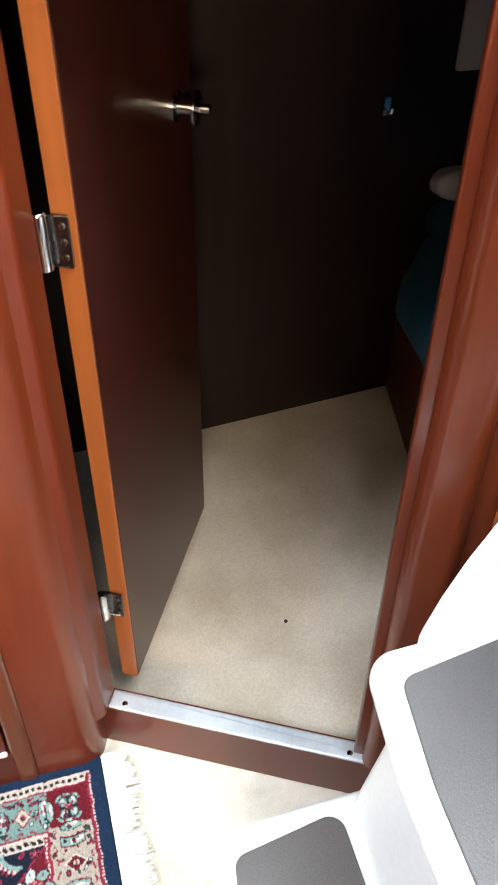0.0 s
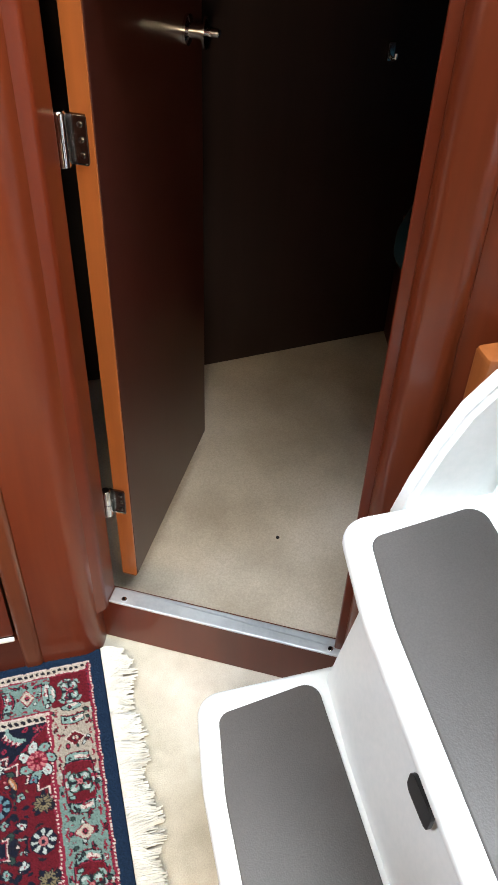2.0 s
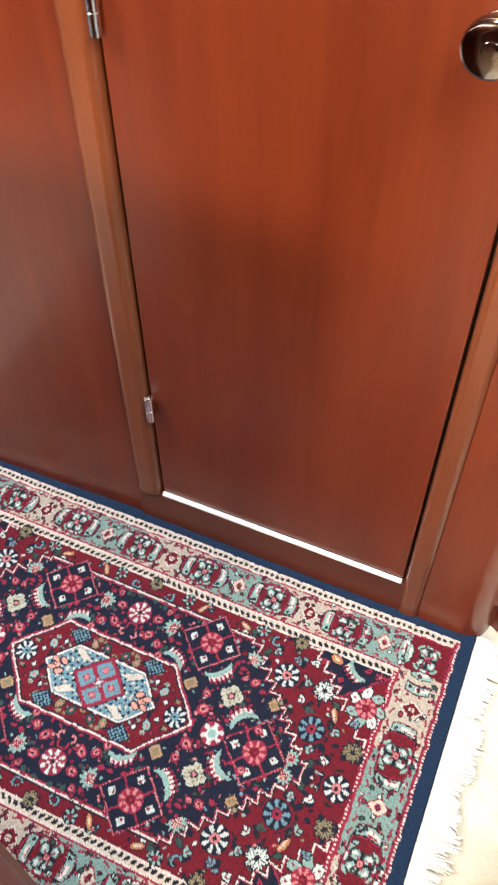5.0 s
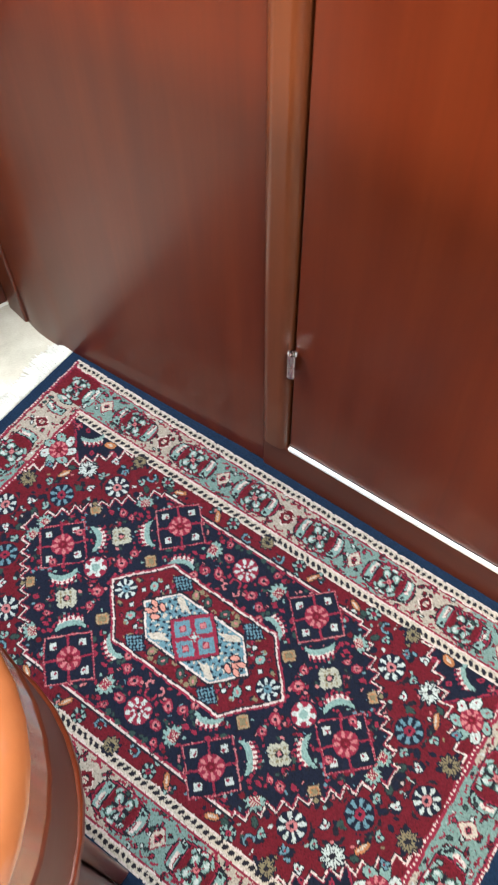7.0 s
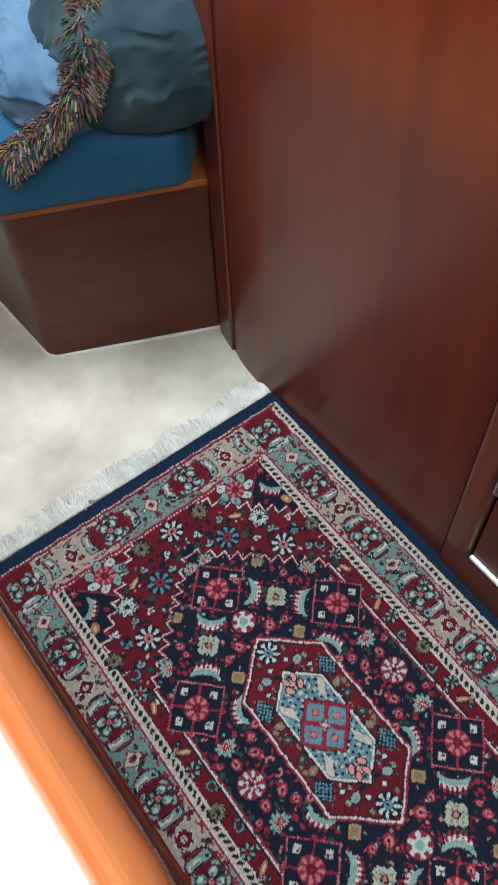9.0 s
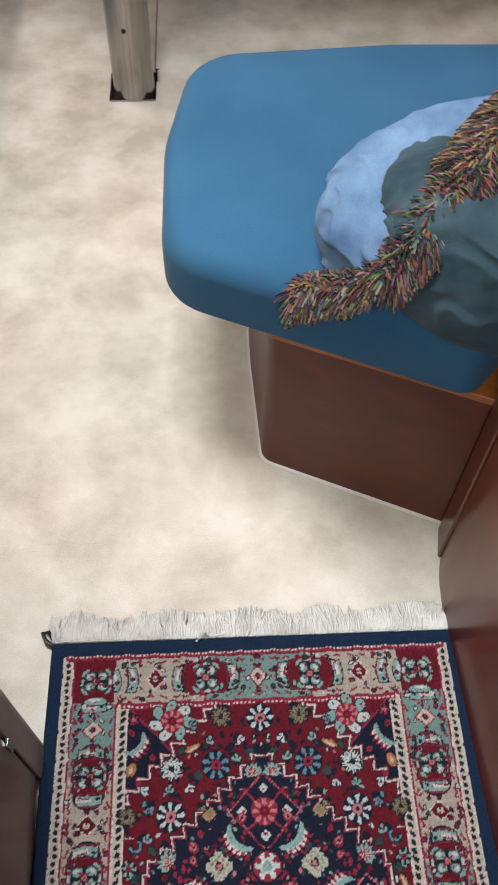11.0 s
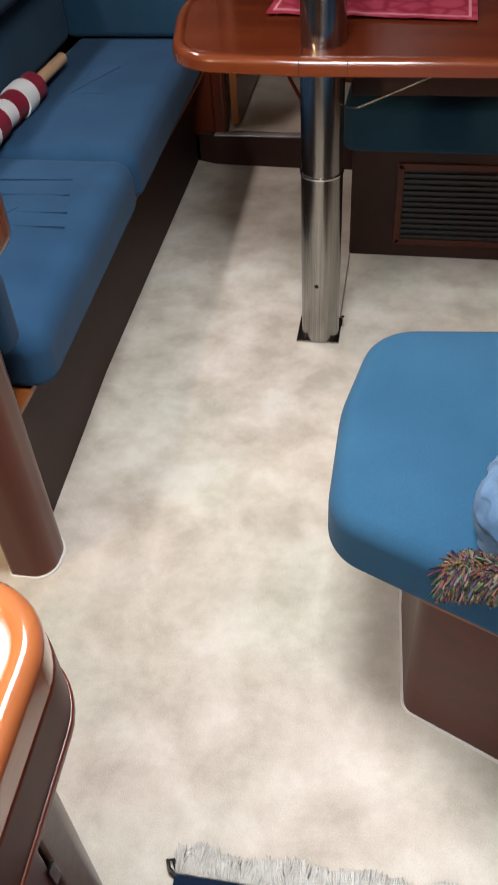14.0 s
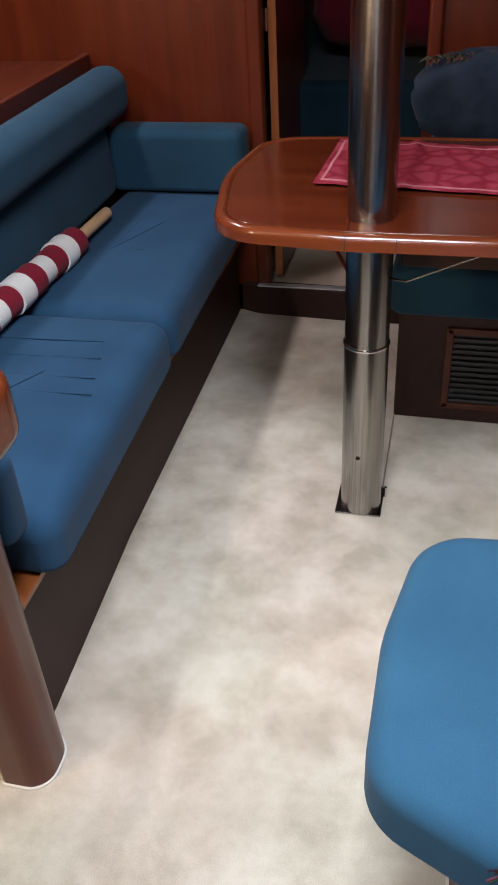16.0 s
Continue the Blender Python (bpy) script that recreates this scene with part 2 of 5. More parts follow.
def inset(poly, d):
    n, out = len(poly), []
    area = sum(poly[i - 1].x * poly[i].y - poly[i].x * poly[i - 1].y for i in range(n))
    sgn = 1 if area > 0 else -1
    for i in range(n):
        e1, e2 = poly[i] - poly[i - 1], poly[(i + 1) % n] - poly[i]
        n1, n2 = Vector((-e1.y, e1.x)), Vector((-e2.y, e2.x))
        n1 = n1.normalized() if n1.length > 1e-9 else n1
        n2 = n2.normalized() if n2.length > 1e-9 else n2
        m = n1 + n2
        m = m.normalized() if m.length > 1e-6 else n1
        k = 1 / max(0.5, m.dot(n1) if n1.length > 0 else 1)
        out.append(poly[i] + m * d * k * sgn)
    return out


def prism(poly, z0, z1, top=0.0, bottom=0.0, seg=4, crown=0.0):
    """An upright solid on a plan outline, its top and bottom edges rounded by a radius; crown lifts the middle of the top."""
    poly = [Vector(p) for p in poly]
    bm = bmesh.new()
    rings = []
    if bottom > 0:
        for k in range(seg):
            a = math.pi / 2 * k / seg
            rings.append((bottom * (1 - math.sin(a)), z0 + bottom * (1 - math.cos(a))))
    rings.append((0, z0 + bottom))
    rings.append((0, z1 - top))
    if top > 0:
        for k in range(1, seg + 1):
            a = math.pi / 2 * k / seg
            rings.append((top * (1 - math.cos(a)), z1 - top + top * math.sin(a)))
    loops = []
    for d, z in rings:
        q = inset(poly, d) if d > 1e-6 else poly
        loops.append([bm.verts.new((p.x, p.y, z)) for p in q])
    for r0, r1 in zip(loops, loops[1:]):
        for i in range(len(r0)):
            j = (i + 1) % len(r0)
            bm.faces.new((r0[i], r0[j], r1[j], r1[i]))
    bm.faces.new(list(reversed(loops[0])))
    if crown:
        c = sum((v.co for v in loops[-1]), Vector()) / len(loops[-1])
        prev = loops[-1]
        for f in (0.8, 0.55, 0.25):
            ring = [bm.verts.new((c.x + (v.co.x - c.x) * f, c.y + (v.co.y - c.y) * f, z1 + crown * (1 - f * f))) for v in loops[-1]]
            for i in range(len(ring)):
                j = (i + 1) % len(ring)
                bm.faces.new((prev[i], prev[j], ring[j], ring[i]))
            prev = ring
        bm.faces.new(prev)
    else:
        bm.faces.new(loops[-1])
    bmesh.ops.recalc_face_normals(bm, faces=bm.faces)
    return bm


def rect(x0, y0, x1, y1, r=0.0, seg=4):
    return roundpoly([(x0, y0), (x1, y0), (x1, y1), (x0, y1)], r, seg)


def box(x0, y0, z0, x1, y1, z1, r=0.004):
    return prism(rect(x0, y0, x1, y1, r, 2), z0, z1, r, r, 2)


def strip(p, q, w0, w1, z0, z1, r=0.006, seg=3, edge=0.003):
    """An upright board along the plan line p to q, from w0 to w1 to the left of it."""
    p, q = Vector(p), Vector(q)
    u = (q - p).normalized()
    n = Vector((-u.y, u.x))
    return prism(roundpoly([p + n * w0, q + n * w0, q + n * w1, p + n * w1], r, seg), z0, z1, edge, edge, 2)


def turned(profile, m=None, seg=24):
    """A turned solid from (radius, height) pairs about z, then moved by m."""
    bm = bmesh.new()
    rings = [[bm.verts.new((r * math.cos(2 * math.pi * k / seg), r * math.sin(2 * math.pi * k / seg), z)) for k in range(seg)] for r, z in profile]
    for a, b in zip(rings, rings[1:]):
        for k in range(seg):
            j = (k + 1) % seg
            bm.faces.new((a[k], a[j], b[j], b[k]))
    bm.faces.new(list(reversed(rings[0])))
    bm.faces.new(rings[-1])
    bmesh.ops.recalc_face_normals(bm, faces=bm.faces)
    if m:
        bm.transform(m)
    return bm


def tube(pts, r, seg=8, taper=1.0):
    bm = bmesh.new()
    pts = [Vector(p) for p in pts]
    rings = []
    for i, p in enumerate(pts):
        t = (pts[min(i + 1, len(pts) - 1)] - pts[max(i - 1, 0)]).normalized()
        a = t.orthogonal().normalized()
        b = t.cross(a)
        rr = r * (1 + (taper - 1) * i / (len(pts) - 1))
        rings.append([bm.verts.new(p + (a * math.cos(2 * math.pi * k / seg) + b * math.sin(2 * math.pi * k / seg)) * rr) for k in range(seg)])
    for a, b in zip(rings, rings[1:]):
        best = min(range(seg), key=lambda s: (a[0].co - b[s].co).length)
        for k in range(seg):
            bm.faces.new((a[k], a[(k + 1) % seg], b[(k + 1 + best) % seg], b[(k + best) % seg]))
    bm.faces.new(list(reversed(rings[0])))
    bm.faces.new(rings[-1])
    bmesh.ops.recalc_face_normals(bm, faces=bm.faces)
    return bm


def pad(x, y, z, sx, sy, sz, m=None, p=0.45, wrinkle=0.0, freq=9, nu=40, nv=22):
    """A stuffed pad: a squashed rounded box with wrinkles."""
    bm = bmesh.new()
    rows = []

    def sp(a, e):
        return math.copysign(abs(a) ** e, a)
    for i in range(nv + 1):
        v = -math.pi / 2 + math.pi * i / nv
        row = []
        for k in range(nu):
            u = 2 * math.pi * k / nu
            q = Vector((sx * sp(math.cos(v), 0.6) * sp(math.cos(u), p), sy * sp(math.cos(v), 0.6) * sp(math.sin(u), p), sz * sp(math.sin(v), 0.8)))
            if wrinkle:
                ph = freq * (q.x * 0.9 + q.z * 0.5 + 0.35 * q.y) + 7.0 * noise.noise(q * 10) + 2.2 * noise.noise(q * 34)
                w = 0.9 * max(0.1, 0.5 + noise.noise(q * 21 + Vector((5, 2, 1)))) * (0.5 + 0.5 * math.cos(2 * ph)) ** 2 + 0.25 * math.sin(ph * 0.43 + 1) + 0.5 * noise.noise(q * 14)
                q *= 1 + wrinkle * w
            row.append(bm.verts.new(q))
        rows.append(row)
    for a, b in zip(rows, rows[1:]):
        for k in range(nu):
            j = (k + 1) % nu
            bm.faces.new((a[k], a[j], b[j], b[k]))
    bmesh.ops.remove_doubles(bm, verts=bm.verts, dist=1e-5)
    bmesh.ops.recalc_face_normals(bm, faces=bm.faces)
    bm.transform((Matrix.Translation((x, y, z)) @ m) if m else Matrix.Translation((x, y, z)))
    return bm


def bar_y(x0, z0, x1, z1, y0, y1, r, end=0.03, lean=0.0):
    """A long stuffed bar along y with rounded section and ends."""
    bm = prism(rect(x0, -z1, x1, -z0, r, 6), y0, y1, end, end, 5)
    bm.transform(pose(0, 0, 0, -90, 0, 0))
    c = Vector(((x0 + x1) / 2, 0, z0))
    if lean:
        bm.transform(Matrix.Translation(c) @ pose(0, 0, 0, 0, lean, 0) @ Matrix.Translation(-c))
    return bm


def joined(*bms):
    out = bmesh.new()
    for b in bms:
        me = bpy.data.meshes.new("tmp")
        b.to_mesh(me)
        out.from_mesh(me)
        b.free()
        bpy.data.meshes.remove(me)
    return out


def mesh_ob(name, bm, material, smooth=40):
    me = bpy.data.meshes.new(name)
    bm.to_mesh(me)
    bm.free()
    me.materials.append(material)
    if smooth:
        me.shade_smooth()
        me.set_sharp_from_angle(angle=radians(smooth))
    ob = new(name, me)
    if smooth:
        w = ob.modifiers.new("even_normals", "WEIGHTED_NORMAL")
        w.mode, w.weight, w.keep_sharp = "FACE_AREA", 100, True
    return ob


def part(name, bm, material, parent, label="", smooth=40):
    ob = mesh_ob(name, bm, material, smooth)
    ob.parent = parent
    ob.matrix_parent_inverse = Matrix.Translation(-parent.location) if parent.type == "EMPTY" else Matrix.Identity(4)
    return tagged(ob, label)


def thing(name, at, label, category, group="", kind=""):
    e = new(name)
    e.location = at
    return tagged(e, label, category, group, kind)


def solid(name, bm, material, label, category, kind="", smooth=40, group=""):
    return tagged(mesh_ob(name, bm, material, smooth), label, category, group, kind)

# ---- setting ----
CEIL = 1.92
solid("floor", prism([(-2.1, -2.6), (0.2, -2.6), (0.2, -0.9), (0.9, -0.9), (0.9, 2.47), (-2.1, 2.47)], -0.06, 0.0), SOLE, "cream mottled cabin sole with worn patches", "floor", "structure")
solid("floor_aft_cabin", prism([(-0.16, -1.40), (0.075, -1.0), (0.86, -1.0), (0.86, -2.7), (-0.16, -2.7)], 0.004, 0.035), CARPET, "beige carpeted floor of the aft cabin", "floor", "structure")
solid("floor_forward_cabin", box(-1.6, 2.42, 0.0, 0.9, 4.2, 0.1), CARPET, "beige carpeted floor of the forward cabin", "floor", "structure")


def ceiling():
    bm = bmesh.new()
    xs, ys = (-2.2, -1.68, -1.52, -0.98, -0.8, -0.3, -0.26, 1.0), (-2.8, -2.1, -0.94, 0.21, 0.71, 1.52, 2.08, 4.3)
    holes = {(3, 1), (4, 1), (5, 1), (4, 3), (1, 5)}
    for i in range(7):
        for j in range(7):
            if (i, j) in holes:
                continue
            b = bmesh.ops.create_cube(bm, size=1.0)["verts"]
            for v in b:
                v.co = Vector(((xs[i] if v.co.x < 0 else xs[i + 1]), (ys[j] if v.co.y < 0 else ys[j + 1]), (CEIL if v.co.z < 0 else CEIL + 0.06)))
    bmesh.ops.remove_doubles(bm, verts=bm.verts, dist=1e-5)
    return bm


solid("ceiling", ceiling(), CEILING, "cream headliner with companionway and hatch openings", "ceiling", "structure", 0)
# unseen boards added round the opening to steepen the lamp's light
coam = thing("light_shaping_coaming", (-0.62, -1.5, CEIL), "unseen white boards added to narrow the companionway light", "coaming", kind="structure")
for x0, y0, x1, y1 in ((-1.0, -2.12, -0.98, -0.92), (-0.26, -2.12, -0.24, -0.92), (-0.98, -2.12, -0.26, -2.10), (-0.98, -0.94, -0.26, -0.92)):
    part("board", box(x0, y0, CEIL + 0.06, x1, y1, 2.42, 0.003), GELCOAT, coam)
wp = thing("wall_port", (-2.15, 0, 0), "varnished mahogany hull lining with a galley port light", "wall", kind="structure")
part("lining", box(-2.2, -2.8, 0, -2.1, 4.3, 1.29, 0.002), MAHOGANY_Y, wp)
part("lining", box(-2.2, -2.8, 1.29, -2.1, -0.92, CEIL, 0.002), MAHOGANY_Y, wp)
part("lining", box(-2.2, -0.48, 1.29, -2.1, 4.3, CEIL, 0.002), MAHOGANY_Y, wp)
part("lining", box(-2.2, -0.92, 1.55, -2.1, -0.48, CEIL, 0.002), MAHOGANY_Y, wp)
solid("wall_starboard_hull", box(0.9, -2.8, 0, 1.0, 4.3, CEIL), MAHOGANY, "varnished mahogany hull lining", "wall", "structure")
solid("wall_aft", box(-2.1, -2.8, 0, 0.9, -2.7, CEIL), MAHOGANY_X, "varnished mahogany aft bulkhead", "wall", "structure")
# added out of view: keeps the galley lamp off the aft cabin doorway
solid("wall_light_block", box(-1.11, -2.7, 0, -1.065, -0.955, CEIL), MAHOGANY_Y, "unseen mahogany board added to block galley light", "wall", "structure")
solid("wall_bow", box(-2.1, 4.2, 0, 0.9, 4.3, CEIL), MAHOGANY_X, "varnished mahogany bow bulkhead", "wall", "structure")

# head compartment: flush panel with a rounded forward end
wall = thing("wall_head", (0.05, -0.1, 0), "glossy varnished mahogany panel wall beside the rug", "wall", kind="structure")
part("panel", prism(roundpoly([(0.036, -0.382), (0.022, 0.05), (0.026, 0.12), (0.05, 0.20), (0.16, 0.225), (0.9, 0.225), (0.9, 0.19), (0.10, 0.17), (0.066, -0.382)], [0, 0.3, 0.2, 0.05, 0.05, 0, 0, 0.04, 0], 8), 0.0, CEIL), MAHOGANY, wall)
part("end_moulding", prism(roundpoly([(0.030, 0.150), (0.041, 0.205), (0.052, 0.205), (0.046, 0.150)], 0.004, 3), 0.0, CEIL), MAHOGANY, wall)
part("plinth", box(0.030, -0.86, 0.0, 0.062, -0.385, 0.088, 0.003), MAHOGANY_Y, wall)
part("hinge_stile", prism(roundpoly([(0.024, -0.428), (0.024, -0.384), (0.066, -0.384), (0.066, -0.428)], [0.014, 0.014, 0, 0], 6), 0.088, CEIL), TRIM, wall, "rounded lighter mahogany stile")

door = thing("door_1", (0.05, -0.64, 0), "closed glossy mahogany head door with round chrome knob", "door", kind="structure")
part("leaf", box(0.033, -0.8425, 0.098, 0.060, -0.432, CEIL - 0.1, 0.003), MAHOGANY, door)
part("sill_strip", box(0.028, -0.842, 0.0885, 0.0345, -0.432, 0.0965, 0.002), GELCOAT, door, "white strip below the door")
# black sheet in place of the shade inside the door gaps
part("gap_shade_sheet", box(0.063, -0.846, 0.09, 0.07, -0.427, CEIL, 0.001), DARKGAP, door)
knob = part("knob", turned([(0.010, 0), (0.010, 0.014), (0.020, 0.017), (0.0235, 0.022), (0.0245, 0.028), (0.0235, 0.033), (0.021, 0.0343), (0.014, 0.0349), (0.0075, 0.0351), (0.007, 0.0361), (0.003, 0.0363)], Matrix.Translation((0.033, -0.806, 0.905)) @ pose(0, 0, 0, 0, -90, 0), 36), KNOB, door, "round polished push-button knob")
part("rose", turned([(0.018, 0), (0.018, 0.003), (0.015, 0.005)], Matrix.Translation((0.033, -0.806, 0.905)) @ pose(0, 0, 0, 0, -90, 0)), CHROME, knob)
part("latch_plate", box(0.0295, -0.8460, 0.86, 0.05, -0.8430, 0.93, 0.001), SMOKED, door)
for z in (0.285, 0.84):
    hg = part("hinge", turned([(0.0065, 0), (0.0065, 0.022), (0.006, 0.0225), (0.006, 0.0235), (0.0065, 0.024), (0.0065, 0.046)], Matrix.Translation((0.024, -0.434, z)), 16), CHROME, door, "small chrome barrel hinge")
    part("hinge_pin", turned([(0.003, 0), (0.004, 0.004), (0.002, 0.007)], Matrix.Translation((0.024, -0.434, z + 0.046)), 10), CHROME, hg)

# rounded corner between head door and aft cabin doorway
col = thing("wall_corner_column", (0.05, -0.95, 0), "rounded glossy mahogany corner with mouldings", "wall", kind="structure")
part("stile", prism(roundpoly([(0.026, -0.880), (0.026, -0.846), (0.066, -0.846), (0.066, -0.880)], [0.012, 0.010, 0, 0], 5), 0.0, CEIL), TRIM, col)
part("corner", prism(roundpoly([(0.030, -0.8785), (0.027, -0.975), (0.085, -0.996), (0.13, -0.93), (0.10, -0.8785)], [0, 0.055, 0.012, 0, 0], 12), 0.0, CEIL), MAHOGANY_LIT, col)
part("jamb", prism(roundpoly([(0.038, -0.964), (0.050, -0.996), (0.088, -1.016), (0.116, -1.002), (0.10, -0.964)], [0.010, 0.014, 0.008, 0.004, 0], 5), 0.10, CEIL), MAHOGANY, col)

A, U, N = Vector((0.071, -0.984)), Vector((-0.494, -0.8695)), Vector((0.8695, -0.494))
sill = thing("threshold", (0.0, -1.15, 0), "mahogany threshold with worn aluminium strip", "threshold", kind="structure")
part("kick_board", strip(A, A + U * 0.75, 0.0, 0.036, 0.0, 0.103, 0.003), MAHOGANY, sill)
part("metal_strip", strip(A + U * 0.02 - N * 0.002, A + U * 0.74 - N * 0.002, 0.0, 0.032, 0.103, 0.109, 0.002), ALU, sill, "worn aluminium threshold strip")
for s in (0.045, 0.40):
    p = A + U * s + N * 0.008
    part("screw", turned([(0.0045, 0), (0.0045, 0.0012), (0.003, 0.0018)], Matrix.Translation((p.x, p.y, 0.109)), 12), CHROME, sill)

jamb = thing("door_frame_2", (-0.14, -1.36, 0), "moulded mahogany door frame of the aft cabin", "door frame", kind="structure")
J = A + U * 0.405
part("stop_bead", strip(J, J + U * 0.016, 0.01, 0.06, 0.109, CEIL, 0.003), MAHOGANY, jamb)
part("casing", strip(J + U * 0.014, J + U * 0.075, -0.012, 0.05, 0.109, CEIL, 0.018, 6), MAHOGANY_LIT, jamb)
part("inner_board", strip(J + U * 0.073, J + U * 0.15, 0.004, 0.05, 0.109, CEIL, 0.003), MAHOGANY_LIT, jamb)
part("outer_board", strip(J + U * 0.115, J + U * 0.30, -0.006, 0.045, 0.80, CEIL, 0.012, 5), MAHOGANY_LIT, jamb)
part("outer_board", strip(J + U * 0.115, J + U * 0.205, -0.006, 0.045, 0.109, 0.80, 0.004, 3), MAHOGANY_LIT, jamb)
solid("wall_aft_cabin_front", strip(J + U * 0.298, J + U * 0.298 + Vector((-0.9, -0.9)), 0.0, 0.05, 0.0, CEIL), MAHOGANY, "mahogany bulkhead behind the steps", "wall", "structure")

# aft cabin door, swung open
P, D, E = Vector((0.092, -1.0555)), Vector((0.866, -0.50)), Vector((0.50, 0.866))
door2 = thing("door_2", (0.1, -1.04, 0), "open mahogany aft cabin door swung into the cabin", "door", kind="structure")
# leaf takes the darkened copy; its shade is in the colour
part("leaf", strip(P + D * 0.003, P + D * 0.390, 0.0, 0.027, 0.118, 1.16, 0.002), DOOR_SHADED, door2, "mahogany face with the cabin's shade in its colour")
part("edge_banding", strip(P, P + D * 0.003, 0.0005, 0.0265, 0.1185, 1.16, 0.001), EDGE, door2, "honey-coloured solid edge")


def hinge_at(z, h):
    c = P + E * 0.034 - D * 0.012
    hb = part("hinge", turned([(0.0085, 0), (0.0085, h * 0.48), (0.0075, h * 0.49), (0.0075, h * 0.51), (0.0085, h * 0.52), (0.0085, h), (0.006, h + 0.003)], Matrix.Translation((c.x, c.y, z)), 18), CHROME, door2, "chrome lift-off hinge")
    q = P - D * 0.0025
    part("hinge_leaf", strip(q + E * 0.006, q + E * 0.034, 0.0, 0.0025, z, z + h * 0.98, 0.001), SMOKED, hb)
    part("hinge_leaf", strip(c + E * 0.004 - D * 0.006, c + E * 0.016 - D * 0.014, 0.0, 0.0025, z, z + h, 0.001), SMOKED, hb)
    for k in (0.2, 0.5, 0.8):
        s = P - D * 0.0055 + E * 0.013
        part("screw", turned([(0.0035, 0), (0.0035, 0.001), (0.002, 0.002)], Matrix.Translation((s.x, s.y, z + h * k)) @ pose(0, 0, 0, 0, -90, -30), 10), SMOKED, hb)


hinge_at(0.855, 0.058)
hinge_at(0.280, 0.05)
H = P + D * 0.320
hm = Matrix.Translation((H.x, H.y, 0.908)) @ pose(0, 0, 0, 90, 0, -30)
hd = part("handle", turned([(0.02, 0), (0.02, 0.004), (0.010, 0.006), (0.010, 0.026), (0.022, 0.028), (0.022, 0.031), (0.006, 0.033), (0.006, 0.046), (0.005, 0.047)], hm, 24), CHROME, door2, "round chrome latch handle")
# unseen, hung lower than a real doorway to shade the door leaf
part("shading_lintel", strip(A + U * 0.0, A + U * 0.75, 0.004, 0.05, 1.17, CEIL, 0.003), MAHOGANY_X, jamb)
# added above view; its dark face cuts light and bounce in the cabin
solid("ceiling_light_block", prism([(-0.10, -1.36), (0.10, -1.02), (0.86, -1.0), (0.86, -2.69), (-0.10, -2.69)], 1.36, 1.40), LINING_DIMMED, "unseen low ceiling added to keep light from the aft cabin", "ceiling", "structure")
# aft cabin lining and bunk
# side and partition carry the cabin's dimness in their colour
solid("wall_aft_cabin_side", prism([(0.752, -1.0), (0.752, -1.33), (0.80, -1.9), (0.80, -2.7), (0.86, -2.7), (0.86, -1.0)], 0.0, CEIL), LINING_DIMMED, "mahogany lining of the aft cabin, its shade in the colour", "wall", "structure")
solid("wall_head_aft", box(0.128, -0.985, 0.0, 0.86, -0.945, CEIL), LINING_DIMMED, "mahogany partition behind the open door, its shade in the colour", "wall", "structure")
bunk = thing("bunk", (0.3, -2.2, 0.035), "mahogany berth base in the aft cabin", "bed")
part("base", prism([(0.79, -1.80), (0.50, -1.735), (-0.10, -1.735), (-0.10, -2.68), (0.79, -2.68)], 0.035, 0.36), MAHOGANY_X, bunk)
solid("mattress", prism(roundpoly([(0.60, -1.69), (0.10, -1.63), (-0.09, -1.63), (-0.09, -2.67), (0.78, -2.67), (0.78, -1.83)], [0.07, 0.1, 0.02, 0.02, 0.02, 0.05], 6), 0.36, 0.46, 0.04, 0.03, 5, 0.01), TEAL, "teal upholstered mattress on the aft berth", "mattress")
solid("bunk_cushion", pad(0.735, -2.02, 0.475, 0.07, 0.19, 0.06, None, 0.3), TEAL, "teal cushion on the aft berth", "cushion")
solid("pillow", pad(0.765, -1.93, 0.553, 0.035, 0.10, 0.032, pose(0, 0, 0, 6, 8, 0), 0.5, 0.08, 30), WHITE_CLOTH, "crumpled white pillow on the teal cushion", "pillow")
solid("hanging_towel", prism(roundpoly([(0.775, -1.97), (0.780, -1.845), (0.795, -1.845), (0.795, -1.97)], 0.006, 3), 0.775, 1.1, 0.006, 0.006), WHITE_CLOTH, "pale towel hanging on the cabin lining", "towel")
solid("cabin_floor_screw", turned([(0.0035, 0), (0.0035, 0.0012), (0.0025, 0.002)], Matrix.Translation((0.187, -1.34, 0.035)), 12), DARKGAP, "small dark screw head in the cabin floor", "screw")
hook = thing("coat_hook", (0.78, -1.70, 0.727), "small chrome hook on the cabin wall", "hook")
part("plate", box(0.772, -1.712, 0.710, 0.782, -1.698, 0.745, 0.001), CHROME, hook)
part("peg", tube([(0.777, -1.705, 0.718), (0.762, -1.705, 0.714), (0.752, -1.705, 0.722), (0.75, -1.705, 0.732)], 0.004), CHROME, hook)

# forward bulkhead with the doorway to the bow
fb = thing("wall_forward", (-1.0, 2.44, 0), "varnished mahogany main bulkhead with doorway", "wall", kind="structure")
part("panel", box(-2.1, 2.42, 0, -0.972, 2.455, CEIL, 0.002), MAHOGANY, fb)
part("panel", box(-0.42, 2.42, 0, 0.9, 2.455, CEIL, 0.002), MAHOGANY, fb)
part("casing", prism(rect(-0.974, 2.40, -0.928, 2.458, 0.01, 4), 0.11, CEIL), MAHOGANY, fb)
part("casing", prism(rect(-0.45, 2.40, -0.41, 2.458, 0.01, 4), 0.11, CEIL), MAHOGANY, fb)
# height unseen; lowered to cut light into the forward cabin
part("shading_lintel", box(-0.93, 2.40, 1.55, -0.45, 2.458, CEIL, 0.003), MAHOGANY_X, fb)
